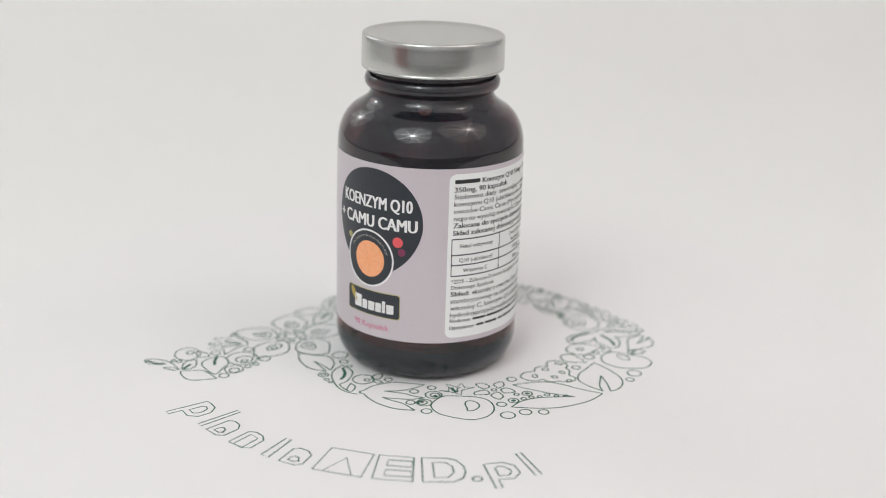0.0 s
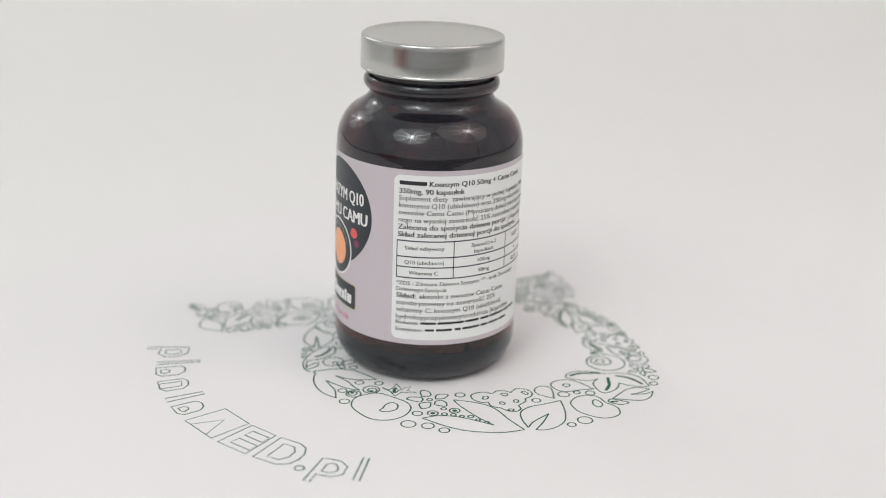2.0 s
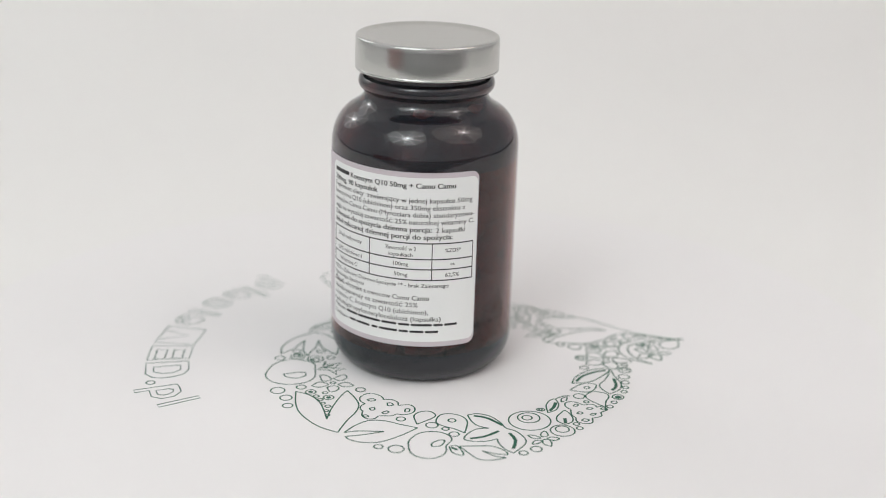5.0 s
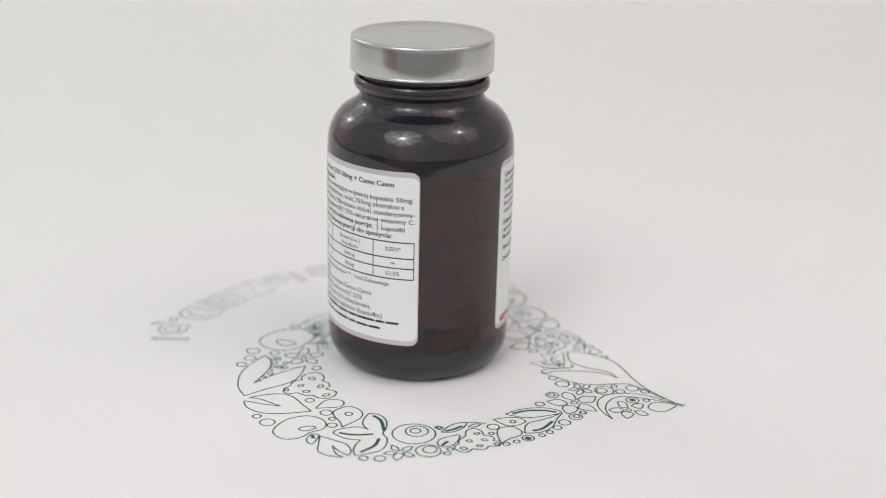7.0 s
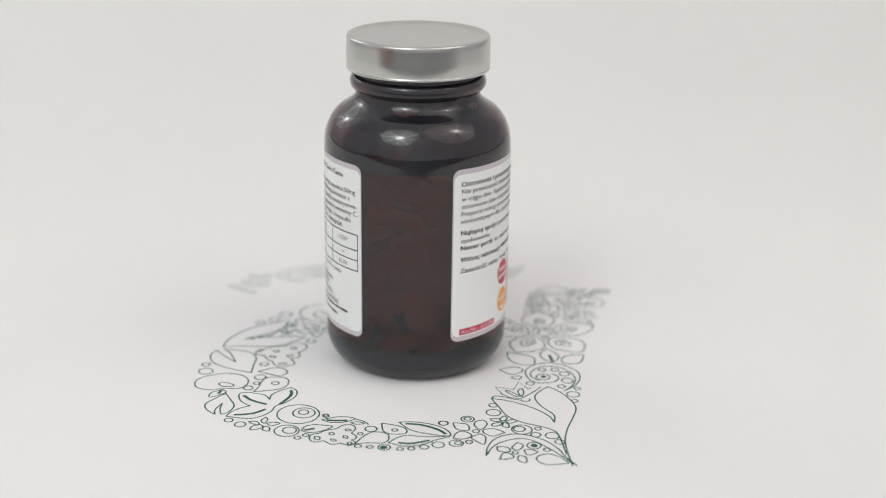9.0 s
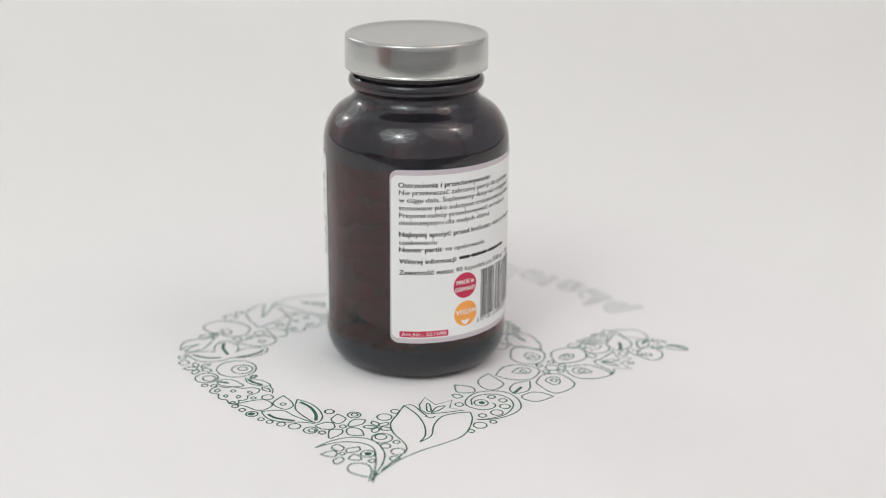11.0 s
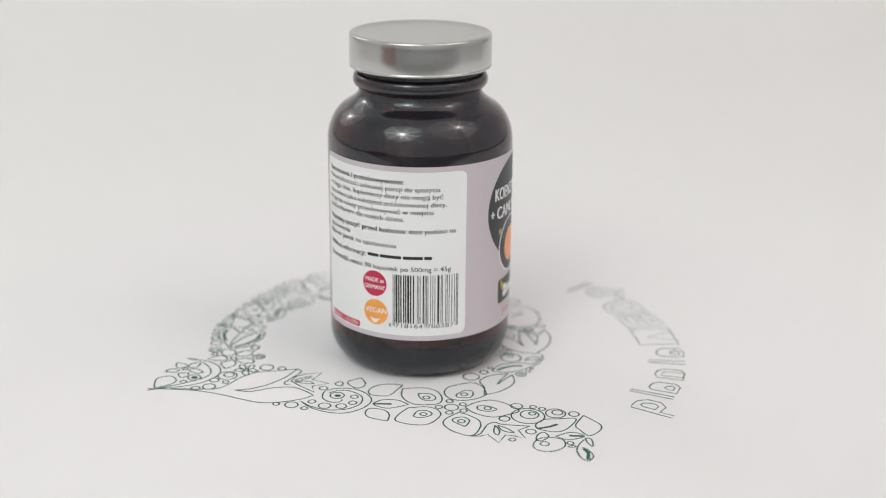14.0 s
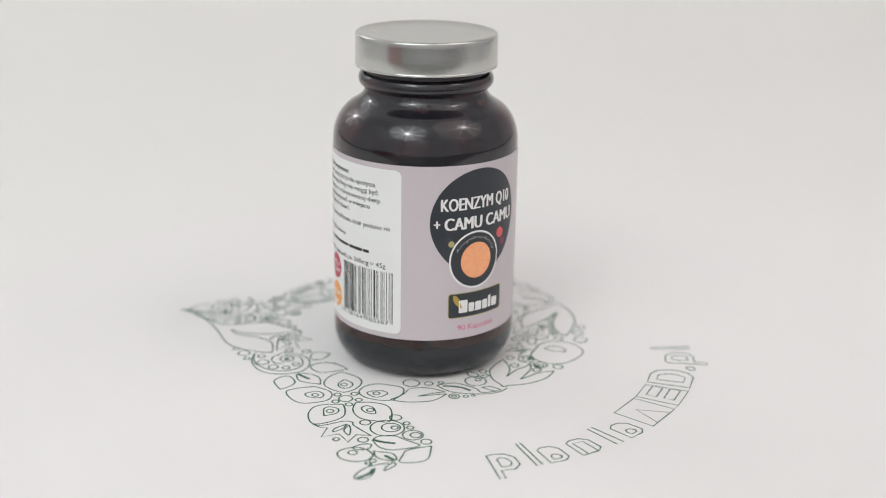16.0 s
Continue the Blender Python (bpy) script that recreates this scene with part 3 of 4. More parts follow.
def drawing(parent):
    def ink(name, *strokes):
        bm = bmesh.new()
        z = 0.00004
        for verts, faces in strokes:
            sizes = [(0.9905 + 0.00013 * max(80.0 - v.length, 0.0)) / 1000 for v in verts]
            made = [bm.verts.new((v.x * k, v.y * k, z)) for v, k in zip(verts, sizes)]
            for f in faces:
                bm.faces.new([made[i] for i in f])
            z += 0.000004
        bmesh.ops.recalc_face_normals(bm, faces=bm.faces)
        if bm.faces and bm.faces[:][0].normal.z < 0:
            bmesh.ops.reverse_faces(bm, faces=bm.faces)
        part(name, bm, INK, parent)

    ink("printed_leaf", sweep(-41.1, -4.3, -40.6, -10.3, -36.9, -17.0, -30.8, -19.6), sweep(-40.9, -4.3, -36.1, -6.7, -31.0, -7.6, -28.7, -12.9, -29.5, -18.7), sweep(-30.8, -19.6, -32.8, -16.1, -35.6, -11.6), sweep(-29.5, -18.7, -32.0, -15.3, -35.6, -11.6))
    ink("printed_berry", ring(-31.6, -22.3, 1.65), ring(-31.6, -22.3, 0.73))
    ink("printed_berry", ring(-30.3, -25.8, 0.79))
    ink("printed_berry", ring(-28.9, -27.9, 0.60))
    ink("printed_berry", ring(-27.1, -6.3, 2.65))
    ink("printed_berry", ring(-25.5, -11.7, 1.38))
    ink("printed_berry", ring(-23.4, -15.2, 0.87))
    ink("printed_leaf", sweep(-25.9, -14.6, -28.4, -18.9, -28.7, -24.1, -26.4, -31.3, -23.2, -35.1, -19.7, -36.5), sweep(-25.9, -14.6, -22.9, -18.0, -22.1, -21.0, -23.6, -26.9, -25.8, -29.8, -23.2, -34.0), heavy(-25.6, -16.6, -24.7, -20.3, -24.8, -23.3, -25.8, -25.9), sweep(-22.3, -28.6, -20.7, -31.1, -21.7, -34.6, -23.3, -33.3, -22.3, -28.6))
    ink("printed_cherry", ring(-18.4, -25.4, 3.47), ring(-17.1, -25.9, 0.91), sweep(-15.8, -24.7, -14.7, -21.7, -12.3, -21.1, -13.1, -24.8, -15.8, -24.7), sweep(-15.5, -26.2, -13.6, -26.1, -12.1, -27.5, -13.9, -28.1, -15.5, -26.2))
    ink("printed_berry", ring(-10.2, -25.4, 1.28))
    ink("printed_tulip", sweep(-19.0, -35.9, -19.0, -34.5, -17.9, -33.8, -15.0, -30.2, -9.1, -27.4, -4.2, -27.7, 1.5, -28.9), sweep(1.5, -28.9, -1.7, -31.4, -5.9, -33.5, -11.3, -34.0), sweep(-11.3, -34.0, -5.3, -35.5, -1.7, -37.5, 1.6, -38.6), sweep(1.6, -38.6, -2.8, -39.8, -7.6, -39.4, -11.7, -38.7), sweep(-11.7, -38.7, -8.7, -40.8, -5.1, -43.0, -1.4, -47.6), sweep(-1.4, -47.6, -7.4, -46.7, -12.8, -43.3, -16.2, -39.3, -17.8, -36.2, -19.0, -35.9))
    ink("printed_berry", ring(-1.8, -34.0, 1.38))
    ink("printed_berry", ring(-2.8, -42.0, 1.41))
    ink("printed_berry", ring(1.5, -42.0, 2.36), ring(1.0, -41.9, 1.41), spot(0.7, -41.6, 0.71))
    ink("printed_berry", ring(4.4, -36.3, 2.63), ring(4.9, -36.5, 1.49), spot(5.0, -37.1, 0.71))
    ink("printed_berry", ring(2.2, -48.0, 1.63))
    ink("printed_berry", ring(3.8, -31.0, 1.33))
    ink("printed_bud", zigzag(6.4, -33.0, 9.2, -33.4, 9.4, -30.9, 8.5, -28.1, 12.1, -30.4, 13.5, -27.1, 14.4, -30.4, 17.7, -30.2, 13.5, -32.6, 13.2, -36.1, 10.4, -34.1, 6.4, -33.0), heavy(11.9, -34.3, 10.5, -32.1, 10.3, -30.7), sweep(12.2, -33.7, 12.0, -31.7, 13.1, -30.5))
    ink("printed_apple", loop(11.8, -52.6, 6.1, -49.6, 3.6, -44.4, 5.2, -39.8, 8.1, -37.0, 13.1, -37.0, 18.7, -37.7, 22.3, -40.7, 23.3, -46.2, 21.1, -51.0, 16.7, -53.4), loop(14.9, -47.2, 14.9, -45.5, 14.3, -42.7, 15.1, -40.4, 17.4, -40.8, 18.8, -43.5, 17.9, -46.0, 16.4, -47.3))
    ink("printed_berry", ring(25.8, -42.5, 1.53))
    ink("printed_berry", ring(27.4, -50.1, 2.27))
    ink("printed_berry", ring(33.0, -47.8, 1.90))
    ink("printed_berry", ring(38.7, -47.6, 1.60))
    ink("printed_flower", sweep(17.5, -35.9, 17.6, -34.0, 21.1, -32.3, 22.1, -35.2, 17.5, -35.9), sweep(25.2, -39.1, 22.7, -36.4, 24.9, -33.7, 26.6, -36.7, 25.2, -39.1), sweep(20.5, -31.6, 18.2, -28.7, 18.9, -27.3, 21.1, -27.6, 22.5, -29.8, 20.5, -31.6), sweep(25.1, -30.7, 23.9, -27.8, 26.7, -25.8, 27.1, -28.9, 25.1, -30.7), sweep(26.9, -34.3, 26.1, -32.0, 27.5, -30.5, 29.6, -31.4, 30.4, -33.5, 26.9, -34.3), ring(23.8, -32.1, 0.83))
    ink("printed_berry", ring(29.7, -39.7, 1.64), spot(29.7, -39.7, 0.82))
    ink("printed_berry", ring(34.4, -34.4, 1.63), spot(34.4, -34.4, 0.82))
    ink("printed_berry", ring(33.0, -38.2, 0.87))
    ink("printed_berry", ring(30.9, -35.2, 0.82))
    ink("printed_berry", ring(35.6, -37.1, 0.81))
    ink("printed_berry", ring(38.3, -36.5, 0.69))
    ink("printed_berry", ring(40.7, -35.2, 0.86))
    ink("printed_berry", ring(43.7, -35.9, 0.69))
    ink("printed_berry", ring(46.8, -35.8, 0.68))
    ink("printed_leaf", sweep(28.8, -44.4, 32.1, -40.2, 37.6, -37.5, 44.4, -36.6, 49.6, -36.3), sweep(49.6, -36.3, 42.6, -34.3, 34.1, -30.6, 30.1, -28.0), sweep(30.1, -28.0, 35.3, -26.3, 40.7, -25.5, 45.8, -27.0, 51.3, -30.3, 58.8, -33.8), sweep(58.8, -33.8, 53.8, -39.4, 45.4, -43.8, 37.9, -45.0, 28.8, -44.4))
    ink("printed_berry", ring(30.0, -23.8, 1.55))
    ink("printed_grapes", sweep(40.2, -23.4, 38.2, -24.7, 35.3, -24.4, 33.1, -22.1, 33.9, -19.2, 36.1, -17.6, 38.0, -17.4), sweep(38.0, -17.4, 38.4, -14.8, 40.5, -13.2, 42.7, -13.4), sweep(42.7, -13.4, 42.8, -9.7, 45.5, -8.5, 48.4, -9.6, 49.4, -12.3, 48.6, -14.6), sweep(48.6, -14.6, 49.7, -16.3, 49.4, -18.7, 49.3, -20.4), sweep(49.3, -20.4, 50.9, -21.7, 50.9, -23.9, 48.6, -25.3, 45.3, -24.8), sweep(45.3, -24.8, 43.7, -25.3, 41.7, -24.9, 40.2, -23.4), sweep(37.6, -22.6, 36.9, -20.8, 38.1, -19.9, 38.7, -21.5, 37.6, -22.6), sweep(40.6, -16.5, 40.8, -15.3, 42.4, -14.9, 42.6, -16.5, 40.6, -16.5), sweep(43.8, -22.5, 43.2, -21.1, 44.8, -21.0, 45.1, -22.1, 43.8, -22.5), sweep(47.1, -19.1, 46.2, -17.5, 47.2, -16.9, 48.1, -18.4, 47.1, -19.1), sweep(45.4, -11.4, 45.7, -10.2, 47.5, -10.7, 47.5, -11.9, 45.4, -11.4), sweep(48.1, -25.0, 48.2, -23.9, 49.4, -23.5, 49.5, -24.8, 48.1, -25.0))
    ink("printed_berry", ring(52.2, -13.8, 1.38))
    ink("printed_leaf", sweep(59.1, -31.9, 54.9, -28.2, 52.1, -23.8, 52.7, -19.1, 55.6, -14.7, 58.7, -9.6), sweep(58.7, -9.6, 63.2, -15.4, 66.4, -21.9, 66.0, -27.3, 63.9, -30.6, 61.7, -31.9), sweep(59.1, -31.9, 58.6, -27.5, 59.9, -20.0), sweep(61.7, -31.9, 61.2, -26.2, 59.9, -20.0))
    ink("printed_berry", ring(69.3, -22.8, 1.32))
    ink("printed_leaf", sweep(56.3, -9.4, 50.6, -9.5, 48.0, -7.1, 48.3, -3.9, 51.9, -3.2, 56.3, -9.4))
    ink("printed_berry", ring(57.5, -5.0, 1.84))
    ink("printed_berry", ring(60.4, -1.3, 1.03))
    ink("printed_berry", ring(64.2, 0.7, 1.49))
    ink("printed_berry", ring(71.4, -17.8, 2.32))
    ink("printed_leaf", sweep(63.9, 4.0, 61.1, 1.7, 58.2, -1.9, 55.4, -3.4, 51.2, -1.6, 50.4, 1.6, 52.6, 5.0, 56.7, 6.1, 63.9, 4.0), ring(55.1, 1.6, 1.16))
    ink("printed_apple", loop(64.7, -12.0, 62.0, -9.0, 61.9, -4.5, 64.3, -1.3, 67.7, -0.6, 71.4, -2.9, 74.5, -3.4, 77.1, -5.0, 78.6, -8.3, 77.2, -12.0, 73.8, -13.9, 68.0, -13.7), loop(69.1, -6.7, 67.5, -4.3, 68.1, -2.8, 71.0, -4.4, 71.2, -6.9))
    ink("printed_leaf", sweep(72.0, -2.1, 71.8, 0.4, 77.6, 1.2, 76.0, -1.6, 72.0, -2.1), heavy(72.5, -1.6, 74.3, 0.0))
    ink("printed_leaf", sweep(72.1, 0.9, 72.5, 5.8, 73.3, 10.6, 76.7, 13.8, 79.2, 14.1), sweep(79.2, 14.1, 77.9, 10.4, 75.8, 7.1), sweep(75.8, 7.1, 79.5, 10.2, 80.8, 13.3), sweep(80.8, 13.3, 81.8, 8.8, 80.6, 5.0, 76.6, 2.9, 72.1, 0.9))
    ink("printed_tulip", sweep(52.0, 7.0, 51.5, 10.3, 53.8, 13.8, 58.1, 16.0, 62.2, 17.0, 64.7, 19.6, 69.7, 21.3, 73.5, 20.4, 78.4, 16.0), sweep(78.4, 16.0, 75.4, 13.9, 71.6, 12.9, 68.9, 13.0), sweep(68.9, 13.0, 70.0, 9.2, 69.5, 5.6, 68.0, 3.2, 65.1, 4.3, 61.8, 7.9, 61.7, 11.8), sweep(61.7, 11.8, 59.8, 9.0, 56.6, 7.5, 52.0, 7.0), heavy(52.8, 8.8, 54.8, 12.5, 60.4, 16.4), heavy(67.7, 5.0, 66.8, 9.7, 63.9, 14.5), heavy(65.6, 17.4, 70.4, 18.2, 75.8, 16.4))
    ink("printed_fruit", ring(58.2, 25.3, 6.53), ring(56.3, 25.4, 3.45), ring(56.2, 24.9, 1.55))
    ink("printed_berry", ring(51.1, 30.0, 0.85))
    ink("printed_flower", sweep(73.6, 22.6, 71.5, 23.9, 71.7, 26.3, 73.3, 24.5, 73.6, 22.6), sweep(67.7, 22.5, 68.1, 24.4, 70.0, 26.1, 70.0, 23.8, 67.7, 22.5), sweep(69.4, 26.5, 67.3, 26.7, 65.8, 28.4, 68.8, 28.6, 69.4, 26.5), sweep(70.7, 27.7, 69.8, 29.4, 71.0, 31.5, 72.2, 29.8, 70.7, 27.7), sweep(75.7, 28.0, 73.9, 26.1, 71.4, 26.5, 71.4, 28.2, 73.7, 28.6, 75.7, 28.0))
    ink("printed_berry", ring(78.6, 18.9, 1.30))
    ink("printed_berry", ring(76.7, 23.2, 1.68))
    ink("printed_leaf", sweep(53.6, 32.2, 48.8, 32.7, 45.5, 34.5, 44.4, 36.6, 48.1, 36.9, 51.9, 35.2, 53.6, 32.2), heavy(52.4, 33.0, 50.1, 34.8, 46.9, 36.3), sweep(44.4, 36.6, 42.8, 39.4, 42.5, 42.0), sweep(46.7, 38.1, 44.3, 38.9, 43.4, 40.8, 45.9, 39.9, 46.7, 38.1))
    ink("printed_leaf", sweep(61.9, 35.3, 59.6, 33.8, 56.9, 34.2, 54.6, 35.9, 52.8, 37.9, 56.6, 39.0, 60.2, 38.5, 61.9, 36.4, 61.9, 35.3), heavy(61.4, 35.9, 58.0, 36.5))
    ink("printed_berry", ring(51.3, 30.7, 0.91))
    ink("printed_berry", ring(66.1, 33.8, 3.75), ring(65.2, 33.9, 2.10))
    ink("printed_berry", ring(62.3, 39.1, 0.94))
    ink("printed_berry", ring(65.2, 39.4, 0.99))
    ink("printed_grapes", sweep(52.4, 39.8, 49.8, 38.7, 47.2, 39.6, 47.2, 42.3, 49.8, 44.6), sweep(49.8, 44.6, 49.4, 46.9, 50.5, 48.3, 51.8, 48.3), sweep(51.8, 48.3, 51.5, 50.5, 53.8, 51.3, 54.9, 49.9, 55.6, 48.6), sweep(55.6, 48.6, 58.0, 48.3, 58.9, 46.2, 59.1, 45.0), sweep(59.1, 45.0, 62.1, 44.2, 62.4, 41.7, 60.6, 39.7, 58.2, 40.0), sweep(58.2, 40.0, 55.9, 39.2, 52.4, 39.8), sweep(50.0, 41.2, 49.0, 42.1, 49.1, 43.0, 50.4, 42.3, 50.0, 41.2), sweep(55.3, 41.0, 54.3, 42.0, 55.1, 43.0, 55.9, 42.2, 55.3, 41.0), sweep(52.7, 44.8, 51.8, 45.7, 52.4, 47.0, 53.1, 46.0, 52.7, 44.8), sweep(56.9, 44.9, 56.0, 45.8, 56.2, 47.0, 57.2, 46.1, 56.9, 44.9), sweep(60.3, 41.2, 59.3, 42.3, 60.1, 43.7, 61.1, 42.7, 60.3, 41.2), sweep(53.2, 49.2, 52.5, 50.2, 53.5, 51.0, 54.0, 50.2, 53.2, 49.2))
    ink("printed_berry", ring(43.3, 44.9, 1.79))
    ink("printed_berry", ring(47.6, 46.1, 0.80))
    ink("printed_leaf", sweep(38.6, 43.0, 35.4, 46.6, 34.1, 49.9, 35.7, 52.5, 39.1, 51.0, 40.7, 48.1, 38.6, 43.0), ring(37.4, 49.0, 0.87))
    ink("printed_leaf", sweep(52.2, 51.2, 47.1, 47.8, 43.4, 47.0, 40.6, 50.1, 42.4, 53.9, 45.0, 54.3, 48.3, 52.4, 52.2, 51.2))
    ink("printed_berry", ring(51.9, 52.7, 1.01))
    ink("printed_berry", ring(49.1, 54.9, 0.96))
    ink("printed_berry", ring(45.5, 57.2, 1.82), spot(45.7, 57.2, 1.14))
    ink("printed_berry", ring(41.9, 60.3, 0.97))
    ink("printed_berry", ring(38.9, 61.7, 0.98))
    ink("printed_berry", ring(35.1, 62.7, 1.28))
    ink("printed_berry", ring(30.8, 63.5, 1.82))
    ink("printed_berry", ring(25.6, 65.3, 2.07), ring(25.1, 65.4, 1.01))
    ink("printed_berry", ring(21.8, 66.3, 1.01))
    ink("printed_leaf", sweep(33.7, 45.0, 29.5, 47.1, 25.7, 51.1, 23.6, 56.1, 24.7, 60.2, 29.2, 56.6, 33.0, 51.5, 33.7, 45.0), heavy(32.4, 46.8, 28.6, 49.9, 25.9, 54.8, 25.2, 58.8))
    ink("printed_leaf", sweep(43.0, 55.2, 39.2, 53.7, 35.7, 53.8, 32.8, 56.2, 29.3, 58.4, 26.2, 59.9), sweep(25.0, 60.7, 29.3, 60.5, 35.3, 61.1, 40.0, 59.4, 43.0, 55.2), heavy(40.5, 56.6, 37.4, 58.9, 31.6, 59.8))
    ink("printed_berry", ring(22.1, 52.1, 1.44))
    ink("printed_flower", sweep(19.4, 53.3, 16.3, 56.2, 18.0, 59.9, 20.7, 57.4, 19.4, 53.3), sweep(10.2, 56.2, 10.8, 59.1, 13.8, 61.2, 14.9, 60.2, 14.4, 57.4, 12.6, 55.9, 10.2, 56.2), sweep(9.1, 66.4, 13.5, 66.7, 14.8, 63.6, 13.6, 61.8, 10.6, 62.8, 9.1, 66.4), sweep(16.1, 63.5, 15.9, 66.2, 18.8, 69.8, 19.8, 66.3, 19.5, 64.1, 16.1, 63.5), sweep(24.8, 62.2, 22.4, 59.8, 20.0, 59.5, 18.7, 62.1, 19.6, 63.8, 22.4, 64.0, 24.8, 62.2), ring(16.3, 61.5, 1.03))
    ink("printed_berry", ring(22.2, 52.1, 1.44))
    ink("printed_berry", ring(14.2, 53.3, 2.01), ring(14.1, 53.1, 1.04))
    ink("printed_berry", ring(21.8, 66.4, 1.01))
    ink("printed_berry", ring(2.1, 49.0, 1.31))
    ink("printed_berry", ring(4.8, 53.4, 2.24))
    ink("printed_flower", sweep(3.1, 56.8, 3.2, 58.7, 5.2, 59.7, 5.7, 58.2, 3.1, 56.8), sweep(4.8, 60.0, 2.2, 60.4, 1.7, 61.8, 4.4, 62.0, 4.8, 60.0), sweep(5.6, 60.5, 5.1, 62.4, 6.3, 64.2, 7.4, 62.5, 5.6, 60.5), sweep(5.8, 60.2, 9.0, 59.7, 10.1, 61.0, 7.9, 61.7, 5.8, 60.2), sweep(8.1, 56.5, 5.8, 57.9, 6.1, 59.5, 8.1, 58.3, 8.1, 56.5))
    ink("printed_berry", ring(3.5, 67.3, 3.09), ring(4.0, 66.6, 1.73))
    ink("printed_berry", ring(-1.1, 69.2, 1.00))
    ink("printed_berry", ring(1.8, 72.2, 1.49))
    ink("printed_berry", ring(-2.3, 75.1, 2.06))
    ink("printed_berry", ring(-1.9, 79.5, 1.43))
    ink("printed_tendril", sweep(22.0, 76.2, 19.0, 72.1, 14.3, 68.6, 9.3, 68.0, 4.7, 70.4, 1.4, 76.7, 1.1, 83.4, 2.0, 87.8, 2.3, 94.0), sweep(22.0, 76.2, 18.0, 72.9, 13.5, 71.2, 8.1, 71.6, 4.8, 74.7, 3.2, 81.8, 2.8, 86.7, 2.3, 94.0))
    ink("printed_flower", sweep(9.4, 73.7, 8.9, 76.0, 12.0, 77.9, 12.7, 75.6, 9.4, 73.7), sweep(10.3, 78.5, 8.2, 79.5, 7.7, 81.7, 11.2, 81.7, 10.3, 78.5), sweep(16.2, 72.9, 13.7, 74.9, 14.6, 77.4, 17.3, 75.5, 16.2, 72.9), sweep(13.6, 80.6, 12.4, 82.5, 14.2, 85.3, 15.4, 82.9, 13.6, 80.6), sweep(19.8, 80.0, 17.2, 77.5, 15.3, 78.1, 15.4, 80.8, 17.6, 80.9, 19.8, 80.0), ring(13.6, 78.8, 0.84))
    ink("printed_berry", ring(6.2, 77.7, 2.08), spot(6.1, 77.7, 1.10))
    ink("printed_berry", ring(4.4, 81.8, 0.98))
    ink("printed_leaf", sweep(3.4, 91.6, 3.6, 87.4, 5.5, 84.0, 9.3, 83.9, 10.6, 86.5, 9.1, 89.6, 3.4, 91.6))
    ink("printed_tulip", sweep(-0.1, 44.6, 1.1, 50.9, 2.3, 57.4, 0.6, 63.5, -3.0, 68.8, -4.6, 72.7, -3.8, 76.7, 0.9, 86.9), sweep(-21.0, 46.2, -22.1, 51.0, -21.5, 58.5, -19.5, 63.6, -15.0, 68.2, -8.7, 73.9, -2.6, 81.4, 3.6, 93.6), sweep(-0.1, 44.6, -4.6, 49.8, -7.9, 56.9, -9.0, 63.7, -7.9, 68.2), sweep(-7.9, 68.2, -10.8, 63.8, -10.9, 56.6, -12.7, 50.6, -16.7, 47.7, -21.0, 46.2), sweep(-0.1, 44.6, -2.8, 44.0, -6.6, 49.1, -8.1, 50.7))
    ink("printed_bud", zigzag(-4.8, 43.4, -5.9, 37.8, -9.8, 42.6, -14.6, 38.5, -14.4, 44.2, -19.0, 45.2, -12.6, 47.9, -8.1, 49.3, -5.5, 46.7, -4.8, 43.4), loop(-7.8, 47.4, -7.0, 42.7, -7.9, 42.4, -8.9, 47.0), sweep(-9.1, 48.4, -10.3, 44.5, -12.8, 43.0, -11.4, 46.2, -9.1, 48.4), sweep(-7.4, 50.9, -9.6, 52.0, -10.6, 50.6))
    ink("printed_berry", ring(-17.2, 41.4, 1.29))
    ink("printed_leaf", sweep(-14.2, 34.9, -15.6, 34.1, -17.7, 35.5, -15.8, 36.9, -14.2, 34.9))
    ink("printed_leaf", sweep(-14.4, 27.3, -15.4, 32.1, -18.1, 32.8, -21.1, 31.5, -20.8, 29.0, -18.5, 27.5, -14.4, 27.3))
    ink("printed_berry", ring(-24.8, 54.8, 2.04))
    ink("printed_berry", ring(-22.4, 59.0, 1.01))
    ink("printed_spiral", sweep(-23.6, 51.2, -29.2, 49.7, -34.1, 45.9, -36.5, 41.0, -35.4, 35.1, -31.6, 30.6, -26.6, 30.0, -21.6, 32.3, -19.0, 37.5, -19.5, 41.6, -22.2, 43.5, -24.7, 44.1, -27.7, 42.7, -28.5, 40.1, -27.3, 38.7), sweep(-21.2, 41.0, -20.7, 36.9, -23.2, 33.7, -27.8, 32.3, -32.3, 34.7, -34.1, 39.7, -32.3, 45.8, -27.9, 49.6, -23.6, 51.2), ring(-23.9, 39.2, 2.23), spot(-24.1, 39.1, 1.00))
    ink("printed_berry", ring(-26.8, 34.5, 1.18))
    ink("printed_berry", ring(-30.6, 36.5, 1.24))
    ink("printed_berry", ring(-31.5, 40.7, 1.63))
    ink("printed_berry", ring(-29.3, 45.4, 1.91))
    ink("printed_berry", ring(-25.0, 48.1, 1.21))
    ink("printed_berry", ring(-28.6, 51.9, 1.03))
    ink("printed_leaf", sweep(-24.6, 16.9, -22.5, 20.2, -21.7, 24.2, -23.6, 28.1, -27.0, 29.2, -29.6, 26.1, -29.8, 23.4, -27.3, 20.2, -24.6, 16.9))
    ink("printed_leaf", sweep(-38.4, 20.8, -34.1, 22.9, -32.3, 26.8, -33.1, 30.2, -34.7, 30.8, -37.9, 28.6, -38.7, 25.5, -38.4, 20.8), heavy(-33.8, 30.7, -36.0, 25.6))
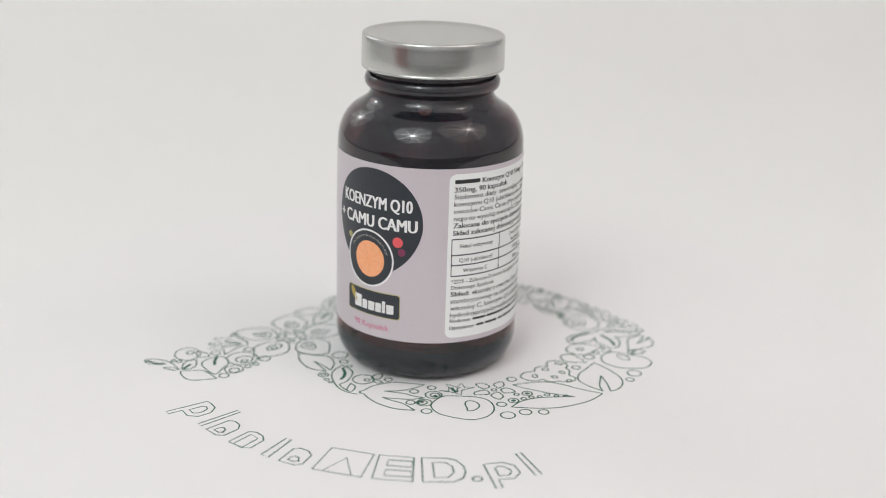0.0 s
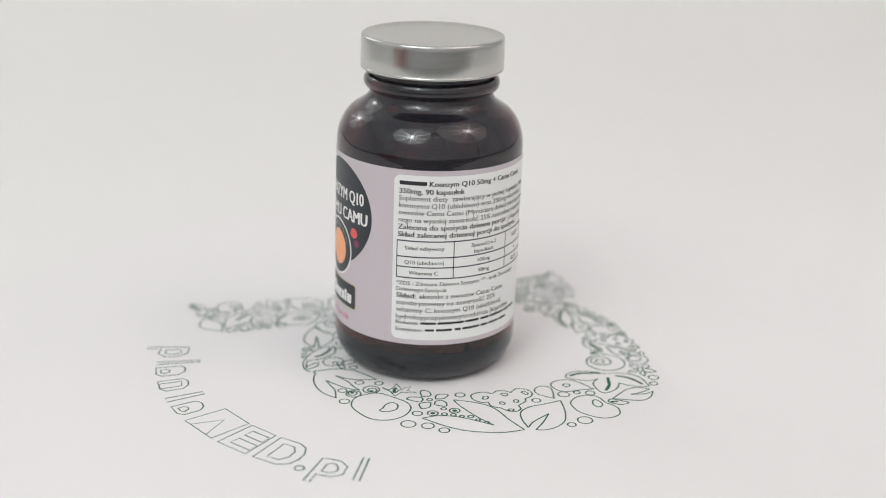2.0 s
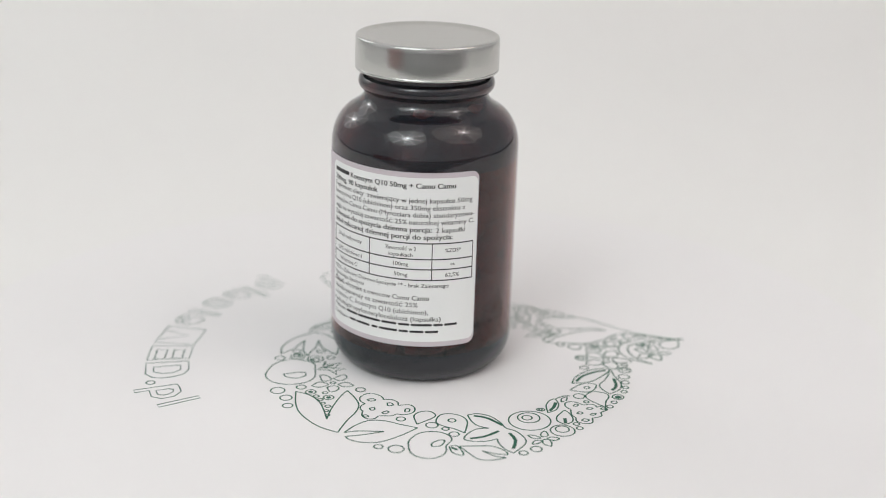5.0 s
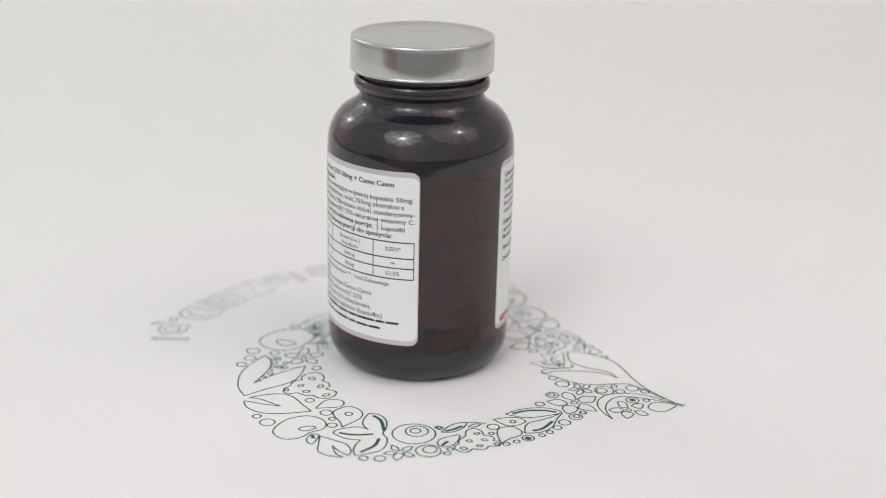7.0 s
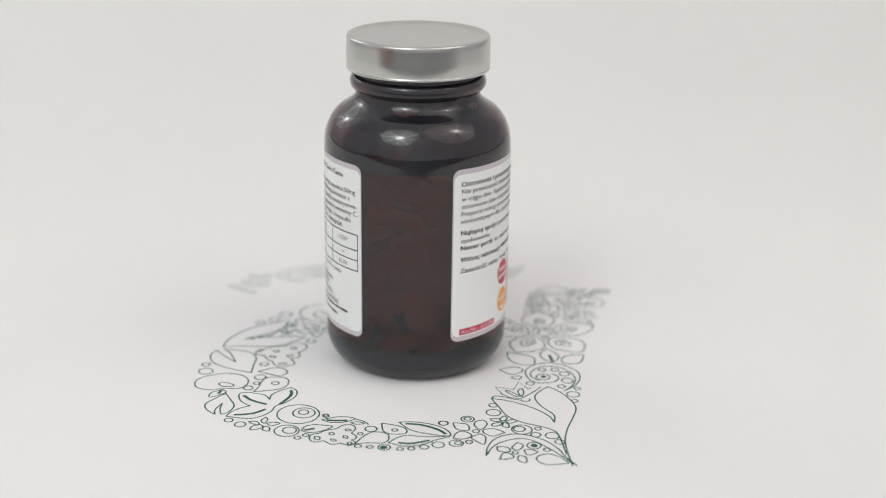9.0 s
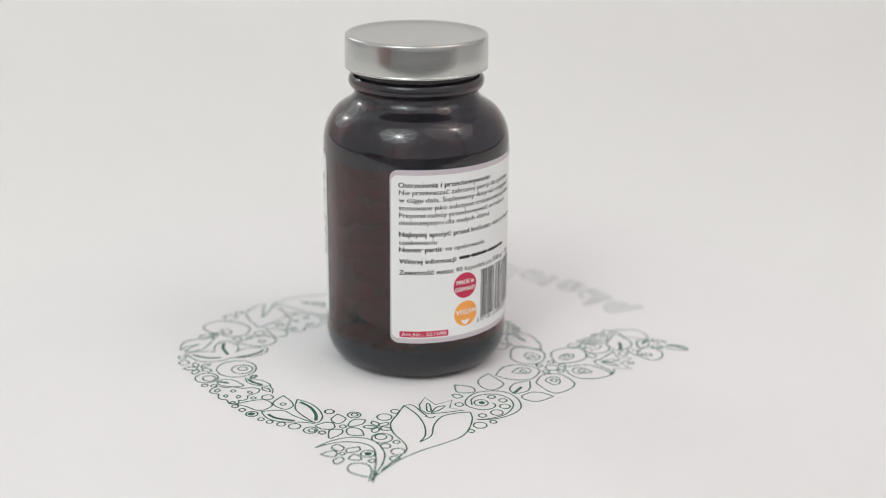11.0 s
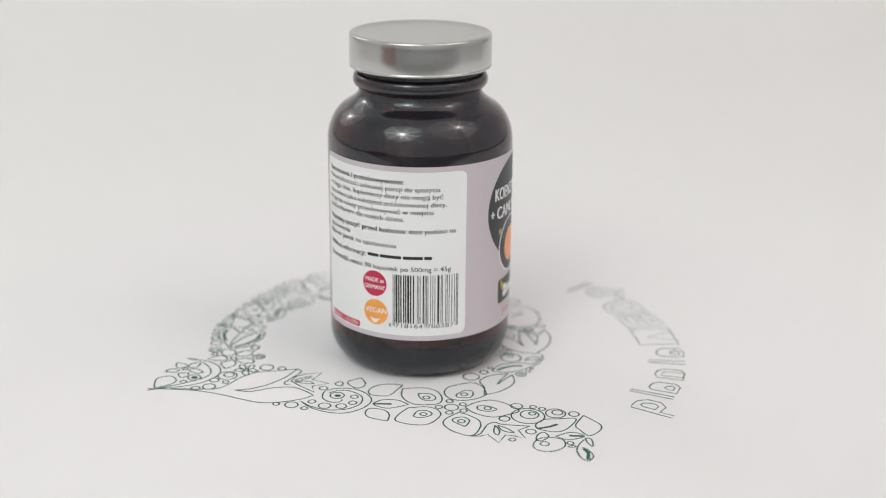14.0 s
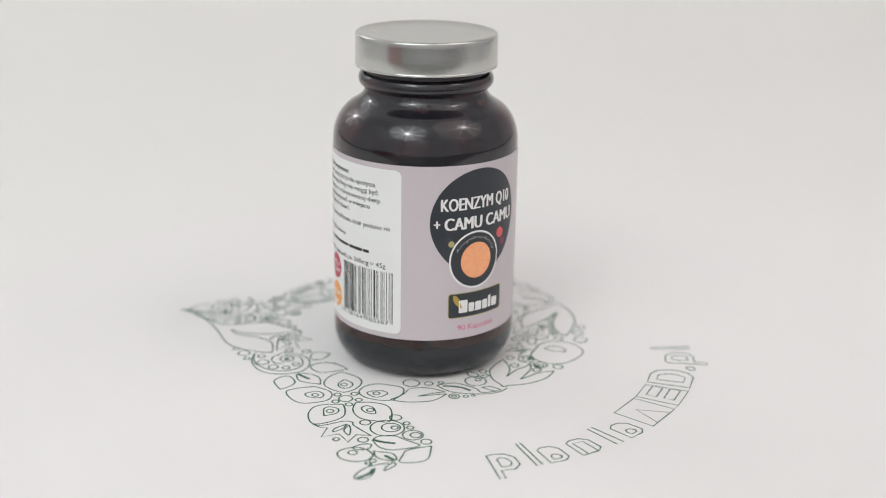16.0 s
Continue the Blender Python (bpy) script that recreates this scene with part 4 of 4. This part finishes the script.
    ink("printed_leaf", sweep(-46.5, 31.3, -42.9, 29.2, -39.3, 29.3, -36.4, 32.7, -38.2, 35.2, -41.9, 35.6, -46.5, 31.3))
    ink("printed_petal", sweep(-27.0, 18.0, -29.0, 11.6, -32.8, 8.7, -37.9, 9.1, -41.3, 11.9, -39.8, 17.7, -36.6, 20.2, -31.7, 20.3, -27.0, 18.0), sweep(-32.2, 14.8, -34.0, 11.4, -37.1, 10.9, -38.5, 12.8, -37.3, 15.0, -34.9, 15.5, -32.2, 14.8), ring(-35.9, 13.6, 1.05))
    ink("printed_petal", sweep(-41.1, -5.1, -35.9, -6.4, -31.6, -5.0, -31.0, -0.7, -31.6, 4.0, -34.9, 6.9, -39.4, 7.0, -42.2, 3.8, -42.6, -1.2, -41.1, -5.1), sweep(-35.7, 0.3, -36.9, -1.8, -39.6, -1.0, -41.0, 1.0, -39.4, 4.2, -37.4, 3.7, -35.7, 0.3), ring(-38.3, 1.5, 1.07))
    ink("printed_petal", sweep(-46.7, 5.2, -45.0, 0.5, -45.3, -4.5, -49.2, -7.7, -55.4, -9.3, -56.5, -5.6, -56.4, 0.0, -52.0, 4.1, -46.7, 5.2), sweep(-47.5, 1.3, -48.5, -1.4, -51.9, -3.3, -52.2, -0.2, -49.8, 2.1, -47.5, 1.3), ring(-50.2, -1.0, 1.07))
    ink("printed_petal", sweep(-49.4, 8.5, -52.5, 6.5, -57.3, 5.2, -62.0, 7.6, -65.0, 11.9, -60.3, 15.6, -54.9, 16.3, -51.7, 13.9, -49.4, 8.5), sweep(-58.9, 10.9, -55.9, 8.0, -52.9, 8.6, -52.5, 11.4, -54.3, 12.8, -58.9, 10.9), ring(-55.2, 10.4, 1.11))
    ink("printed_petal", sweep(-40.5, 21.9, -42.0, 16.2, -45.2, 14.0, -49.1, 14.7, -53.0, 20.2, -51.7, 25.0, -47.3, 28.8, -43.9, 26.7, -40.5, 21.9), sweep(-46.4, 22.7, -43.6, 19.9, -44.6, 17.2, -47.0, 16.6, -48.3, 18.7, -48.0, 21.5, -46.4, 22.7), ring(-46.3, 19.2, 1.03))
    ink("printed_berry", ring(-45.3, 9.2, 2.17))
    ink("printed_berry", ring(-41.1, 7.9, 1.12))
    ink("printed_berry", ring(-44.7, 5.0, 1.06))
    ink("printed_berry", ring(-48.8, 6.7, 1.12))
    ink("printed_berry", ring(-43.5, 12.7, 1.11))
    ink("printed_berry", ring(-48.4, 11.4, 1.11))
    ink("printed_berry", ring(-52.3, -10.1, 1.85))
    ink("printed_berry", ring(-54.8, -14.6, 1.02))
    ink("printed_berry", ring(-57.1, -16.6, 1.02))
    ink("printed_fruit", ring(-59.8, -10.2, 5.20), ring(-59.1, -11.1, 2.84), ring(-58.8, -12.2, 1.07))
    ink("printed_berry", ring(-58.7, -2.6, 1.64))
    ink("printed_berry", ring(-61.5, -19.0, 3.10), ring(-61.2, -19.8, 1.67))
    ink("printed_berry", ring(-64.1, -24.1, 1.61))
    ink("printed_leaf", sweep(-68.7, -8.8, -66.0, -9.6, -63.9, -13.6, -65.2, -18.0, -67.3, -23.1, -72.3, -16.8, -72.3, -12.5, -68.7, -8.8), heavy(-68.5, -9.0, -68.8, -12.6, -68.3, -15.9))
    ink("printed_leaf", sweep(-66.1, -26.4, -69.6, -27.3, -74.1, -28.0, -77.2, -25.6, -78.7, -21.1, -74.7, -20.5, -71.0, -20.8, -66.1, -26.4))
    ink("printed_leaf", sweep(-75.1, -11.6, -74.7, -17.4, -78.4, -19.6, -78.6, -14.2, -75.1, -11.6), heavy(-76.4, -15.5, -78.2, -19.2))
    ink("printed_bud", sweep(-65.3, 12.0, -64.9, 8.7, -60.3, 4.0, -59.9, 1.1, -61.9, -0.3, -66.2, -7.5), zigzag(-66.2, -7.5, -67.2, -3.0, -72.7, -2.5, -70.4, -0.3, -68.5, 2.0, -72.2, 6.2, -66.1, 6.8, -66.4, 9.2, -65.3, 12.0), sweep(-61.6, 2.1, -65.2, 2.4, -67.8, 4.2, -65.4, 4.4, -61.6, 2.1), sweep(-62.0, 1.4, -64.6, -0.2, -68.2, -1.0, -65.8, 1.5, -62.0, 1.4))
    ink("printed_berry", ring(-69.5, -6.1, 1.56))
    ink("printed_berry", ring(-72.0, 1.5, 0.97))
    ink("printed_berry", ring(-80.7, -13.5, 0.97))
    ink("printed_cherry", loop(-77.0, -3.0, -74.6, -6.1, -75.3, -10.0, -78.0, -12.5, -81.6, -11.2, -83.2, -7.6, -82.3, -3.9, -79.7, -2.1), ring(-78.1, -6.2, 1.31))
    ink("printed_leaf", loop(-72.1, -7.1, -71.4, -9.5, -74.5, -9.5, -76.1, -6.3, -74.7, -5.2))
    ink("printed_leaf", sweep(-79.4, -19.3, -80.9, -20.6, -85.0, -18.7, -82.5, -18.4, -79.4, -19.3))
    ink("printed_leaf", sweep(-80.3, -18.5, -82.7, -15.2, -85.7, -12.9, -90.1, -11.9, -92.3, -12.9, -90.5, -15.7, -87.1, -16.2, -84.4, -15.5), heavy(-85.1, -15.3, -88.0, -15.3, -91.7, -13.1))
    ink("printed_leaf", sweep(-82.4, -11.7, -82.2, -13.3, -83.2, -14.0, -83.2, -12.5, -82.4, -11.7))
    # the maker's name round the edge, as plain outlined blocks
    foot = lambda a: 94.0 + 0.068 * (a + 69)

    def outlined(*numbers):
        """A closed outline from pairs of degrees and millimetres above the foot line."""
        pts = []
        for i in range(0, len(numbers), 2):
            a, r = numbers[i], foot(numbers[i]) - numbers[i + 1]
            a += 0.024 * max(0.0, -90.0 - a)
            pts.append((r * math.cos(radians(a)), r * math.sin(radians(a))))
        return ribbon(pts, LINE, True)

    def soft_block(a, w, low, high):
        """An upright block with its shoulders cut off."""
        c = w * 0.28
        return outlined(a, low, a + w - c, low, a + w, low + 1.6, a + w, high - 2.4, a + w - c, high - 0.4, a + c, high, a, high - 1.2)

    def tailed_block(a, w):
        """A block on a tail."""
        c = w * 0.3
        return outlined(a, -4.6, a + 1.15, -4.6, a + 1.15, 0.0, a + w - c, -0.2, a + w, 2.4, a + w, 6.8, a + w - c, 9.4, a + c, 9.6, a, 9.2)

    ink("printed_block", tailed_block(-148.3, 5.6), soft_block(-146.6, 2.5, 2.0, 7.4))
    ink("printed_block", outlined(-139.9, 0, -138.7, 0, -138.7, 14.4, -139.9, 14.4))
    ink("printed_block", soft_block(-136.9, 4.6, 0.0, 9.6), soft_block(-135.6, 2.2, 1.6, 4.6))
    ink("printed_block", soft_block(-129.7, 5.2, 0.0, 9.6), outlined(-128.4, 0.2, -126.0, 0.2, -126.0, 7.0, -128.4, 7.6))
    ink("printed_block", outlined(-121.2, 0.2, -119.4, 0, -119.6, 12.4, -121.0, 12.4))
    ink("printed_block", soft_block(-117.0, 4.7, 0.0, 9.4), soft_block(-115.7, 2.2, 1.6, 4.6))
    ink("printed_block", outlined(-109.9, 0, -100.4, 0, -99.8, 14, -109.7, 14), outlined(-107.9, 0.3, -102.3, 0.3, -105.1, 9.8))
    ink("printed_block", outlined(-98.4, 0, -91.0, 0, -91.0, 14, -98.6, 14), outlined(-96.4, 2.4, -91.4, 2.4, -91.4, 5.8, -96.4, 5.8), outlined(-96.4, 8.2, -91.4, 8.2, -91.4, 11.6, -96.4, 11.6))
    ink("printed_block", outlined(-89.2, 0, -84.0, 0, -82.0, 2.0, -81.2, 5.4, -81.2, 9.0, -82.2, 12.4, -84.2, 14, -89.4, 14), outlined(-87.1, 2.6, -84.6, 2.6, -83.4, 5.4, -83.4, 9.0, -84.6, 11.4, -87.2, 11.4))
    a = radians(-79.6)
    ink("printed_block", ring((foot(-79.6) - 1.2) * math.cos(a), (foot(-79.6) - 1.2) * math.sin(a), 1.4))
    ink("printed_block", tailed_block(-77.2, 5.7), soft_block(-75.5, 2.6, 2.0, 7.4))
    ink("printed_block", outlined(-69.3, 0, -68.1, 0, -68.2, 13.6, -69.4, 13.6))


# ---- the sheet and the bottle turn together ----
# degrees turned after each half second
TURNED = (0.0, -8.1, -16.1, -24.1, -32.0, -40.15, -48.2, -56.4, -64.6, -72.9, -81.2, -89.6, -98.1, -106.5, -114.9, -123.4, -131.7,
          -141.1, -149.5, -158.6, -167.8, -177.1, -186.4, -195.8, -205.0, -214.65, -224.5, -235.2, -246.05, -256.95, -267.7, -278.3, -288.8)


def motions():
    rows = [(0.5 * k, Matrix.Rotation(radians(a), 4, "Z")) for k, a in enumerate(TURNED)]
    lean = Vector((0.01037, 0.00741, 1.0)).to_track_quat("Z", "Y").to_matrix().to_4x4()
    azimuth = lean.to_3x3() @ Vector((1, 0, 0))
    lean = lean @ Matrix.Rotation(-math.atan2(azimuth.y, azimuth.x), 4, "Z")
    stand = Matrix.Translation((0.00354 * U, -0.00084 * U, 0.00012)) @ lean
    walk(SHEET, rows)
    walk(BOTTLE, [(t, m @ stand) for t, m in rows])


SHEET = turning_sheet()
drawing(SHEET)
BOTTLE = bottle()
motions()
